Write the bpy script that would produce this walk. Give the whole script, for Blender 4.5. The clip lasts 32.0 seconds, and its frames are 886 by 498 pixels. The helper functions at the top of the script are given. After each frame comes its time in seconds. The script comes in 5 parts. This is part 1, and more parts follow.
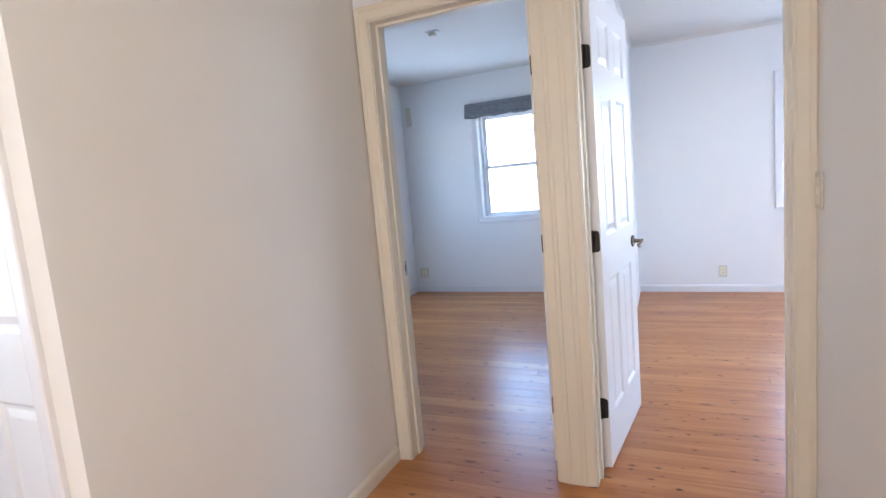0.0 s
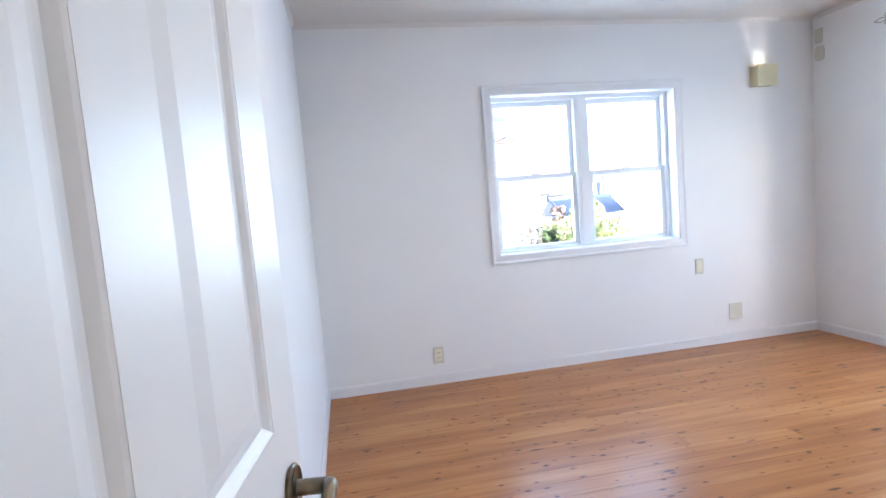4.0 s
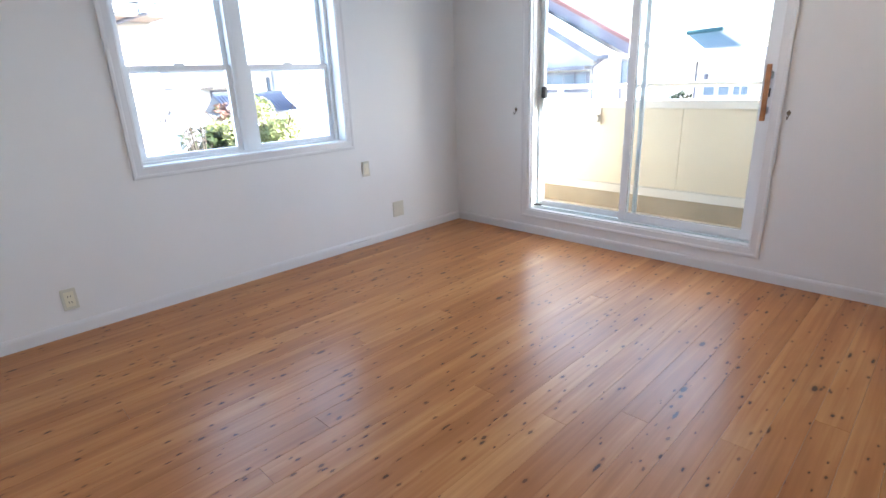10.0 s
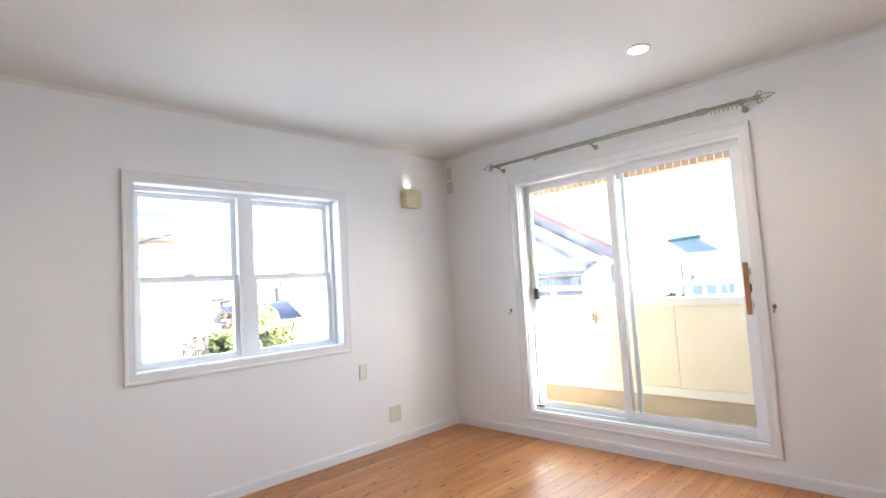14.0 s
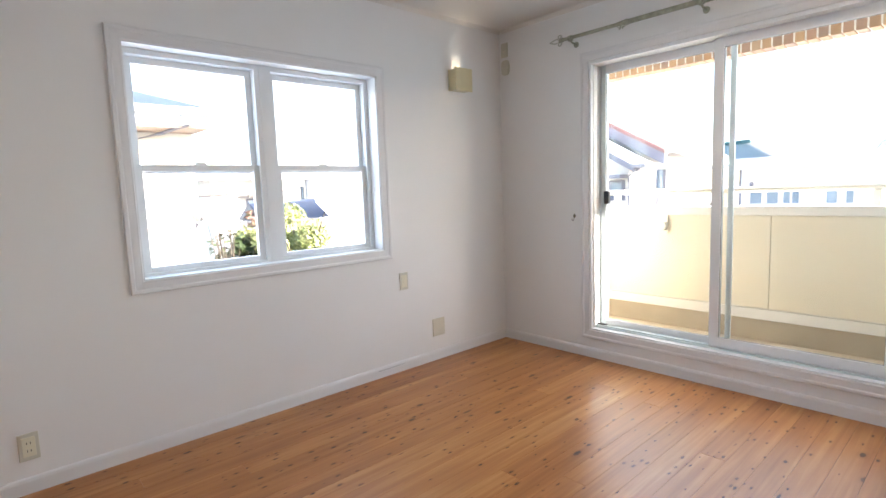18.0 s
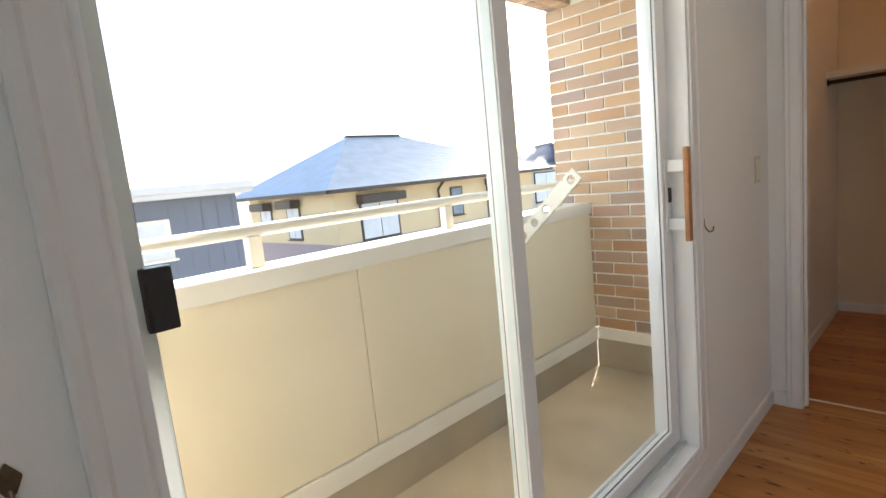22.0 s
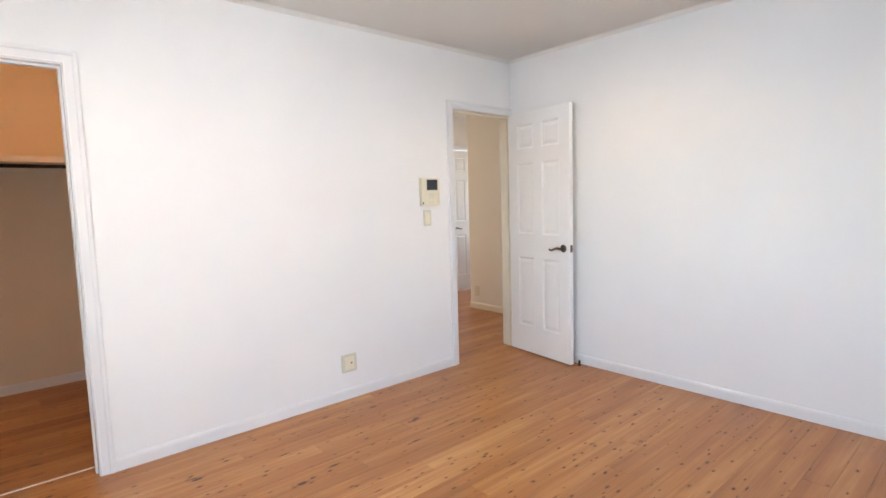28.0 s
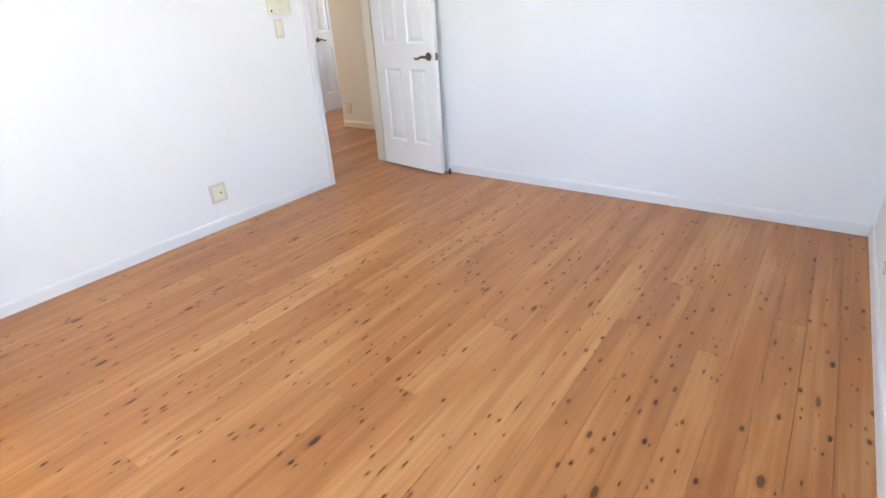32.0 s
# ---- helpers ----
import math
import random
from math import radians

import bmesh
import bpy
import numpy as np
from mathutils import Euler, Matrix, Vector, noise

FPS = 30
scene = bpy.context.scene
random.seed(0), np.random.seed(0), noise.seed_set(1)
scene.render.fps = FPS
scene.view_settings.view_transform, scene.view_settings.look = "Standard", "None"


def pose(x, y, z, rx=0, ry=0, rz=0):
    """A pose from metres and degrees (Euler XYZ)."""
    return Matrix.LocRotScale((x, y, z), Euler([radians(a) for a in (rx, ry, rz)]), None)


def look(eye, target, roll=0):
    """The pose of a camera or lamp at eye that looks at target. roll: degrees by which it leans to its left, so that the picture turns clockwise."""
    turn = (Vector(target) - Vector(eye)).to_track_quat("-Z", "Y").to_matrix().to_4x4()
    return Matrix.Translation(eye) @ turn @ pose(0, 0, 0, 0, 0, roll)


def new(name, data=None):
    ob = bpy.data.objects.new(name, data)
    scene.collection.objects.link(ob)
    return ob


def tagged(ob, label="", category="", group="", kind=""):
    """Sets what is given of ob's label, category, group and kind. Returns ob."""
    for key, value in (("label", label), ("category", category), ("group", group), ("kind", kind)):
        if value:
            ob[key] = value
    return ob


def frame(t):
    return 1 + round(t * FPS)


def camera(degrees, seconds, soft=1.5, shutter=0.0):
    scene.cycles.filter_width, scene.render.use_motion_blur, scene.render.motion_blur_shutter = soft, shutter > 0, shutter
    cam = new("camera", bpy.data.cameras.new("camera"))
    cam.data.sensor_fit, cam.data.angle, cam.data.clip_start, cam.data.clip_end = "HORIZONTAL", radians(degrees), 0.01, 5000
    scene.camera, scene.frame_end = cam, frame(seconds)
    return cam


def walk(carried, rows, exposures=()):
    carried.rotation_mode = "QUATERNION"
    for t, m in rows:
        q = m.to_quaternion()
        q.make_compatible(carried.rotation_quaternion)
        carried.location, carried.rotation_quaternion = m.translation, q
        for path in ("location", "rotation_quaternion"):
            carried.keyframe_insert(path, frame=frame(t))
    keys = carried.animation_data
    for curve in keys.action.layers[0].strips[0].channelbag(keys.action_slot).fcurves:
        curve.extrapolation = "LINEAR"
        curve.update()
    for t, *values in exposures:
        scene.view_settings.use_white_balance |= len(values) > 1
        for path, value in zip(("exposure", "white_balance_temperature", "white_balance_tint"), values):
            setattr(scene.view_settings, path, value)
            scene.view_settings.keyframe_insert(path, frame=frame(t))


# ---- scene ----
cam = camera(81.14, 32.0)
# seconds, eye, target, roll
PATH = [
    (0, (0.328, -2.201, 1.303), (-0.467, -0.383, 1.056), -5.1),
    (0.5, (0.339, -2.146, 1.305), (-0.224, -0.239, 1.09), -4.5),
    (1, (0.327, -1.977, 1.29), (-0.097, -0.036, 1.065), -2.8),
    (1.5, (0.302, -1.617, 1.298), (-0.018, 0.343, 1.064), -3.0),
    (2, (0.248, -1.233, 1.297), (0.074, 0.746, 1.067), -3.6),
    (2.5, (0.267, -0.836, 1.285), (0.291, 1.154, 1.093), -3.8),
    (3, (0.287, -0.49, 1.279), (0.381, 1.497, 1.067), -3.7),
    (3.5, (0.262, -0.240, 1.280), (0.493, 1.737, 1.093), -4.3),
    (5.5, (0.283, 0.223, 1.277), (0.952, 2.101, 1.115), -3.2),
    (6, (0.315, 0.222, 1.256), (1.119, 2.047, 1.108), -2.8),
    (6.5, (0.344, 0.208, 1.263), (1.297, 1.961, 1.132), -2.6),
    (7, (0.387, 0.188, 1.269), (1.485, 1.855, 1.147), -2.5),
    (7.5, (0.414, 0.17, 1.293), (1.652, 1.736, 1.167), -2.3),
    (8, (0.426, 0.142, 1.289), (1.789, 1.6, 1.161), -2.2),
    (8.5, (0.441, 0.11, 1.29), (1.865, 1.509, 1.16), -2.3),
    (9, (0.451, 0.102, 1.291), (1.858, 1.507, 1.077), -2.3),
    (9.5, (0.453, 0.11, 1.29), (1.829, 1.502, 0.882), -2.3),
    (10, (0.437, 0.134, 1.293), (1.77, 1.488, 0.67), -2.3),
    (10.5, (0.439, 0.144, 1.292), (1.723, 1.461, 0.508), -2.6),
    (11, (0.411, 0.137, 1.27), (1.683, 1.429, 0.426), -2.7),
    (11.5, (0.401, 0.143, 1.268), (1.681, 1.44, 0.443), -2.8),
    (12, (0.406, 0.143, 1.266), (1.732, 1.493, 0.62), -2.9),
    (12.5, (0.429, 0.132, 1.268), (1.807, 1.522, 0.857), -2.9),
    (13, (0.451, 0.115, 1.25), (1.858, 1.525, 1.07), -3.0),
    (13.5, (0.462, 0.099, 1.256), (1.879, 1.51, 1.277), -3.0),
    (15.5, (0.439, 0.105, 1.302), (1.858, 1.493, 1.546), -3.9),
    (16, (0.447, 0.113, 1.314), (1.843, 1.535, 1.479), -3.9),
    (16.5, (0.5, 0.118, 1.303), (1.863, 1.582, 1.286), -3.9),
    (17, (0.557, 0.154, 1.277), (1.886, 1.642, 1.132), -3.53),
    (17.5, (0.594, 0.392, 1.232), (1.93, 1.863, 1.003), -2.16),
    (18, (0.735, 0.681, 1.251), (2.073, 2.151, 1.027), -2.1),
    (18.5, (0.976, 1.05, 1.247), (2.328, 2.506, 1.019), -1.9),
    (19, (1.254, 1.397, 1.246), (2.781, 2.668, 1.024), -1.8),
    (19.5, (1.534, 1.808, 1.234), (3.272, 2.775, 1.024), -1.8),
    (20, (1.846, 2.203, 1.246), (3.723, 2.855, 1.016), -2.4),
    (20.5, (2.288, 2.578, 1.303), (4.265, 2.604, 0.998), -3.1),
    (21, (2.679, 2.73, 1.292), (4.63, 2.409, 0.993), -4.3),
    (21.5, (3.018, 2.847, 1.299), (4.755, 1.919, 0.955), -5.1),
    (22, (3.338, 2.838, 1.286), (4.756, 1.455, 1.011), -5.8),
    (22.5, (3.586, 2.861, 1.287), (4.566, 1.133, 1.053), -4.8),
    (23, (3.739, 2.824, 1.279), (4.105, 0.872, 1.043), -5.8),
    (23.5, (3.749, 2.84, 1.263), (3.76, 0.862, 0.967), -5.9),
    (24, (3.715, 2.878, 1.268), (3.527, 0.908, 0.978), -5.2),
    (24.5, (3.66, 2.925, 1.284), (3.309, 0.974, 1.025), -5.5),
    (25, (3.628, 2.934, 1.297), (3.116, 1.016, 1.061), -4.88),
    (25.5, (3.616, 2.958, 1.301), (2.98, 1.074, 1.091), -3.78),
    (27.5, (3.528, 3.01, 1.323), (2.357, 1.401, 1.124), -1.7),
    (28, (3.501, 3.025, 1.327), (2.191, 1.525, 1.14), -1.7),
    (28.5, (3.471, 3.052, 1.315), (2.045, 1.662, 1.133), -1.9),
    (29, (3.443, 3.086, 1.326), (1.896, 1.832, 1.137), -2.2),
    (29.5, (3.442, 3.093, 1.323), (1.85, 1.896, 1.141), -2.8),
    (30, (3.449, 3.09, 1.311), (1.871, 1.883, 1.079), -3.1),
    (30.5, (3.463, 3.134, 1.299), (1.909, 1.949, 0.874), -3.2),
    (31, (3.5, 3.144, 1.328), (1.96, 2.019, 0.724), -3.0),
    (31.5, (3.494, 3.143, 1.313), (2.011, 2.06, 0.519), -3.1),
    (32, (3.489, 3.153, 1.316), (2.051, 2.069, 0.447), -3.7),
]
# the film camera's own brightening and tinting: seconds, stops, kelvin, tint
EXPOSURES = [(0, 3.65, 5350, 15), (1, 3.78, 5350, 15), (2, 3.69, 5350, 14), (3, 3.52, 5550, 13), (3.5, 3.35, 5650, 14), (6, 2.88, 5450, 14), (7, 3.05, 5700, 14), (8, 2.70, 5850, 14), (9, 2.55, 5950, 14), (10, 2.66, 5850, 13), (11, 3.14, 5900, 13), (12, 3.38, 5950, 13), (13, 3.17, 6150, 14),
             (16, 2.7, 6850, 16), (17, 2.45, 6800, 14), (18, 2.60, 6600, 14), (19, 2.48, 6700, 14), (20, 2.52, 6650, 14), (21, 2.35, 6950, 14), (22, 1.95, 7000, 12), (23, 1.5, 6800, 12), (24, 2.13, 6800, 14), (25, 2.62, 7050, 16),
             (27.5, 3.17, 6700, 16), (29, 3.10, 6450, 15), (30, 3.20, 6380, 14), (31, 3.05, 6150, 14), (32, 3.37, 6050, 13)]
walk(cam, [(t, look(eye, target, roll)) for t, eye, target, roll in PATH], EXPOSURES)

# ---------- world and large lights ----------
SUN_DIR = Vector((0.316, -0.79, 0.375)).normalized()
world = bpy.data.worlds.new("world")
scene.world = world
world.use_nodes = True
wn = world.node_tree.nodes
sky = wn.new("ShaderNodeTexSky")
sky.sky_type, sky.sun_disc = "NISHITA", False
sky.sun_elevation = math.asin(SUN_DIR.z)
sky.sun_rotation = math.atan2(SUN_DIR.x, SUN_DIR.y)
wn["Background"].inputs["Strength"].default_value = 0.15
world.node_tree.links.new(sky.outputs["Color"], wn["Background"].inputs["Color"])


def lamp(name, kind, m, energy, color, **settings):
    data = bpy.data.lights.new(name, kind)
    data.energy, data.color = energy, color
    for key in settings:
        if key == "size":
            data.shape, data.size, data.size_y = "RECTANGLE", settings["size"][0], settings["size"][1]
        if key == "angle":
            data.angle = settings["angle"]
        if key == "radius":
            data.shadow_soft_size = settings["radius"]
        if key == "spot":
            data.spot_size, data.spot_blend = settings["spot"], 0.6
    ob = new(name, data)
    ob.matrix_world = m
    return ob


lamp("sun", "SUN", look(SUN_DIR * 50, (0, 0, 0)), 5.0, (1.0, 0.95, 0.88), angle=radians(0.55))

# ---------- materials ----------
MATS = {}


def material(name, color, rough=0.5, metal=0.0, spread=0.06, scale=6.0, bump=0.1, fine=180.0, spec=0.5):
    """A painted or plain surface with variation at two scales and a fine relief."""
    if name in MATS:
        return MATS[name]
    m = bpy.data.materials.new(name)
    m.use_nodes = True
    n, l = m.node_tree.nodes, m.node_tree.links
    b = n["Principled BSDF"]
    co = n.new("ShaderNodeTexCoord")
    big, small = n.new("ShaderNodeTexNoise"), n.new("ShaderNodeTexNoise")
    big.inputs["Scale"].default_value, big.inputs["Detail"].default_value = scale, 4
    small.inputs["Scale"].default_value, small.inputs["Detail"].default_value = fine, 3
    l.new(co.outputs["Object"], big.inputs["Vector"])
    l.new(co.outputs["Object"], small.inputs["Vector"])
    ramp = n.new("ShaderNodeValToRGB")
    lo = [max(0, c * (1 - spread)) for c in color]
    hi = [min(1, c * (1 + spread * 0.6)) for c in color]
    ramp.color_ramp.elements[0].position, ramp.color_ramp.elements[1].position = 0.3, 0.7
    ramp.color_ramp.elements[0].color, ramp.color_ramp.elements[1].color = (*lo, 1), (*hi, 1)
    l.new(big.outputs["Fac"], ramp.inputs["Fac"])
    l.new(ramp.outputs["Color"], b.inputs["Base Color"])
    rr = n.new("ShaderNodeMapRange")
    rr.inputs["To Min"].default_value, rr.inputs["To Max"].default_value = max(0.02, rough - 0.08), min(1, rough + 0.08)
    l.new(big.outputs["Fac"], rr.inputs["Value"])
    l.new(rr.outputs["Result"], b.inputs["Roughness"])
    bp = n.new("ShaderNodeBump")
    bp.inputs["Strength"].default_value, bp.inputs["Distance"].default_value = bump, 0.002
    l.new(small.outputs["Fac"], bp.inputs["Height"])
    l.new(bp.outputs["Normal"], b.inputs["Normal"])
    b.inputs["Metallic"].default_value = metal
    b.inputs["Specular IOR Level"].default_value = spec
    MATS[name] = m
    return m


def wood_floor():
    m = bpy.data.materials.new("pine_boards")
    m.use_nodes = True
    n, l = m.node_tree.nodes, m.node_tree.links
    b = n["Principled BSDF"]
    geo, info = n.new("ShaderNodeNewGeometry"), n.new("ShaderNodeObjectInfo")
    # every board takes its own stretch of the timber
    off = n.new("ShaderNodeCombineXYZ")
    mul = n.new("ShaderNodeMath")
    mul.operation = "MULTIPLY"
    mul.inputs[1].default_value = 97.0
    l.new(info.outputs["Random"], mul.inputs[0])
    l.new(mul.outputs[0], off.inputs["X"])
    l.new(mul.outputs[0], off.inputs["Z"])
    add = n.new("ShaderNodeVectorMath")
    l.new(geo.outputs["Position"], add.inputs[0])
    l.new(off.outputs[0], add.inputs[1])

    def mapped(sx, sy, sz, source=None):
        mp = n.new("ShaderNodeMapping")
        mp.inputs["Scale"].default_value = (sx, sy, sz)
        l.new(source or add.outputs[0], mp.inputs["Vector"])
        return mp.outputs["Vector"]

    # knots are drawn through a slightly crooked grid, so that no two have one outline
    bend, half, wob = n.new("ShaderNodeTexNoise"), n.new("ShaderNodeVectorMath"), n.new("ShaderNodeVectorMath")
    bend.inputs["Scale"].default_value, bend.inputs["Detail"].default_value = 55.0, 2
    l.new(add.outputs[0], bend.inputs["Vector"])
    half.operation = "MULTIPLY"
    half.inputs[1].default_value = (0.012, 0.008, 0.0)
    l.new(bend.outputs["Color"], half.inputs[0])
    l.new(add.outputs[0], wob.inputs[0])
    l.new(half.outputs[0], wob.inputs[1])

    grain = n.new("ShaderNodeTexNoise")
    grain.inputs["Scale"].default_value, grain.inputs["Detail"].default_value, grain.inputs["Distortion"].default_value = 1, 6, 0.6
    l.new(mapped(1.3, 38, 5), grain.inputs["Vector"])
    ring = n.new("ShaderNodeTexNoise")
    ring.inputs["Scale"].default_value, ring.inputs["Detail"].default_value = 1, 3
    l.new(mapped(0.9, 11, 3), ring.inputs["Vector"])
    tone = n.new("ShaderNodeValToRGB")
    e = tone.color_ramp.elements
    e[0].position, e[0].color = 0.0, (0.232, 0.066, 0.0155, 1)
    e[1].position, e[1].color = 1.0, (0.675, 0.362, 0.141, 1)
    e2 = tone.color_ramp.elements.new(0.5)
    e2.color = (0.430, 0.173, 0.052, 1)
    mixv = n.new("ShaderNodeMath")
    mixv.operation = "MULTIPLY_ADD"
    mixv.inputs[1].default_value, mixv.inputs[2].default_value = 0.23, 0.065
    l.new(info.outputs["Random"], mixv.inputs[0])
    s1 = n.new("ShaderNodeMath")
    s1.operation = "MULTIPLY_ADD"
    s1.inputs[1].default_value = 0.62
    l.new(ring.outputs["Fac"], s1.inputs[0])
    l.new(mixv.outputs[0], s1.inputs[2])
    s2 = n.new("ShaderNodeMath")
    s2.operation = "MULTIPLY_ADD"
    s2.inputs[1].default_value = 0.60
    l.new(grain.outputs["Fac"], s2.inputs[0])
    l.new(s1.outputs[0], s2.inputs[2])
    s3 = n.new("ShaderNodeMath")
    s3.operation = "SUBTRACT"
    s3.inputs[1].default_value = 0.61
    blot = n.new("ShaderNodeTexNoise")
    blot.inputs["Scale"].default_value, blot.inputs["Detail"].default_value = 1, 4
    l.new(mapped(1.6, 7, 1), blot.inputs["Vector"])
    s4 = n.new("ShaderNodeMath")
    s4.operation = "MULTIPLY_ADD"
    s4.inputs[1].default_value = 0.62
    l.new(blot.outputs["Fac"], s4.inputs[0])
    l.new(s2.outputs[0], s4.inputs[2])
    l.new(s4.outputs[0], s3.inputs[0])
    l.new(s3.outputs[0], tone.inputs["Fac"])
    # knots: scattered dark ovals of several sizes
    prev = tone.outputs["Color"]
    for sx, sy, size, thin in ((7.0, 14.5, 0.068, 0.83), (4.2, 10.0, 0.078, 0.93), (10.0, 23.0, 0.102, 0.85), (2.6, 12.0, 0.060, 0.88), (6.0, 17.0, 0.053, 0.74)):
        v = n.new("ShaderNodeTexVoronoi")
        v.voronoi_dimensions = "2D"
        v.inputs["Scale"].default_value = 1.0
        l.new(mapped(sx, sy, 0.001, wob.outputs[0]), v.inputs["Vector"])
        sep = n.new("ShaderNodeSeparateColor")
        l.new(v.outputs["Color"], sep.inputs["Color"])
        # each knot has a size of its own
        grow = n.new("ShaderNodeMath")
        grow.operation = "MULTIPLY_ADD"
        grow.inputs[1].default_value, grow.inputs[2].default_value = 0.95, 0.55
        l.new(sep.outputs["Blue"], grow.inputs[0])
        rel = n.new("ShaderNodeMath")
        rel.operation = "DIVIDE"
        l.new(v.outputs["Distance"], rel.inputs[0])
        l.new(grow.outputs[0], rel.inputs[1])
        some = n.new("ShaderNodeMath")
        some.operation = "GREATER_THAN"
        some.inputs[1].default_value = thin
        l.new(sep.outputs["Red"], some.inputs[0])
        dr = n.new("ShaderNodeMapRange")
        dr.inputs["To Min"].default_value, dr.inputs["To Max"].default_value = 0.50, 0.95
        l.new(sep.outputs["Green"], dr.inputs["Value"])
        # a reddish ring of grain round the dark heart
        for inner, outer, most, tint in ((0.9, 2.3, 0.42, (0.20, 0.050, 0.011, 1)), (0.72, 1.15, 1.0, (0.030, 0.0095, 0.0035, 1))):
            near = n.new("ShaderNodeMapRange")
            near.inputs["From Min"].default_value, near.inputs["From Max"].default_value = size * inner, size * outer
            near.inputs["To Min"].default_value, near.inputs["To Max"].default_value = most, 0.0
            l.new(rel.outputs[0], near.inputs["Value"])
            mk = n.new("ShaderNodeMath")
            mk.operation = "MULTIPLY"
            l.new(near.outputs["Result"], mk.inputs[0])
            l.new(some.outputs[0], mk.inputs[1])
            dim = n.new("ShaderNodeMath")
            dim.operation = "MULTIPLY"
            l.new(mk.outputs[0], dim.inputs[0])
            l.new(dr.outputs["Result"], dim.inputs[1])
            mix = n.new("ShaderNodeMix")
            mix.data_type = "RGBA"
            mix.inputs["B"].default_value = tint
            l.new(dim.outputs[0], mix.inputs["Factor"])
            l.new(prev, mix.inputs["A"])
            prev = mix.outputs["Result"]
    l.new(prev, b.inputs["Base Color"])
    b.inputs["Specular IOR Level"].default_value = 0.37
    b.inputs["Roughness"].default_value = 0.30
    bp = n.new("ShaderNodeBump")
    bp.inputs["Strength"].default_value, bp.inputs["Distance"].default_value = 0.25, 0.0006
    l.new(grain.outputs["Fac"], bp.inputs["Height"])
    l.new(bp.outputs["Normal"], b.inputs["Normal"])
    return m


def pieces_material(name, colors, rough=0.8, bump=0.4, fine=90.0):
    """Bricks or tiles: each piece its own shade of the palette."""
    m = bpy.data.materials.new(name)
    m.use_nodes = True
    n, l = m.node_tree.nodes, m.node_tree.links
    b = n["Principled BSDF"]
    info, co = n.new("ShaderNodeObjectInfo"), n.new("ShaderNodeTexCoord")
    ramp = n.new("ShaderNodeValToRGB")
    ramp.color_ramp.interpolation = "LINEAR"
    for k, c in enumerate(colors):
        p = k / (len(colors) - 1)
        el = ramp.color_ramp.elements[k] if k < 2 else ramp.color_ramp.elements.new(p)
        el.position, el.color = p, (*c, 1)
    noi = n.new("ShaderNodeTexNoise")
    noi.inputs["Scale"].default_value, noi.inputs["Detail"].default_value = fine, 4
    l.new(co.outputs["Object"], noi.inputs["Vector"])
    l.new(info.outputs["Random"], ramp.inputs["Fac"])
    mix = n.new("ShaderNodeMix")
    mix.data_type, mix.blend_type = "RGBA", "MULTIPLY"
    mix.inputs["Factor"].default_value = 0.35
    l.new(ramp.outputs["Color"], mix.inputs["A"])
    l.new(noi.outputs["Fac"], mix.inputs["B"])
    l.new(mix.outputs["Result"], b.inputs["Base Color"])
    bp = n.new("ShaderNodeBump")
    bp.inputs["Strength"].default_value, bp.inputs["Distance"].default_value = bump, 0.003
    l.new(noi.outputs["Fac"], bp.inputs["Height"])
    l.new(bp.outputs["Normal"], b.inputs["Normal"])
    b.inputs["Roughness"].default_value = rough
    return m


def glass_material():
    m = bpy.data.materials.new("window_glass")
    m.use_nodes = True
    n, l = m.node_tree.nodes, m.node_tree.links
    n.remove(n["Principled BSDF"])
    out = n["Material Output"]
    clear, gloss, mix, lw, curve = n.new("ShaderNodeBsdfTransparent"), n.new("ShaderNodeBsdfGlossy"), n.new("ShaderNodeMixShader"), n.new("ShaderNodeLayerWeight"), n.new("ShaderNodeMath")
    clear.inputs["Color"].default_value = (0.982, 0.99, 0.99, 1)
    gloss.inputs["Roughness"].default_value = 0.01
    lw.inputs["Blend"].default_value = 0.5
    curve.operation = "POWER"
    curve.inputs[1].default_value = 5.0
    base = n.new("ShaderNodeMapRange")
    base.inputs["To Min"].default_value, base.inputs["To Max"].default_value = 0.025, 0.35
    l.new(lw.outputs["Facing"], curve.inputs[0])
    l.new(curve.outputs[0], base.inputs["Value"])
    l.new(base.outputs["Result"], mix.inputs[0])
    l.new(clear.outputs[0], mix.inputs[1])
    l.new(gloss.outputs[0], mix.inputs[2])
    l.new(mix.outputs[0], out.inputs["Surface"])
    return m


def glow(name, color, strength):
    m = bpy.data.materials.new(name)
    m.use_nodes = True
    b = m.node_tree.nodes["Principled BSDF"]
    b.inputs["Base Color"].default_value = (*color, 1)
    b.inputs["Emission Color"].default_value = (*color, 1)
    b.inputs["Emission Strength"].default_value = strength
    return m


WALL = material("white_wallpaper", (0.80, 0.79, 0.775), 0.75, spread=0.02, scale=1.6, bump=0.35, fine=420, spec=0.3)
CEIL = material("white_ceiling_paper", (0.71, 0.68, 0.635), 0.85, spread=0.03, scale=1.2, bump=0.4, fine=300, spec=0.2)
TRIM = material("white_trim_paint", (0.74, 0.73, 0.725), 0.45, spread=0.012, scale=2, bump=0.03, fine=240)
DOORP = material("white_door_paint", (0.82, 0.81, 0.79), 0.34, spread=0.02, scale=3, bump=0.04, fine=90)
VINYL = material("white_window_vinyl", (0.81, 0.82, 0.83), 0.35, spread=0.015, scale=5, bump=0.02, fine=60)
ALU = material("pale_aluminium", (0.70, 0.77, 0.77), 0.38, metal=0.1, spread=0.04, scale=9, bump=0.03)
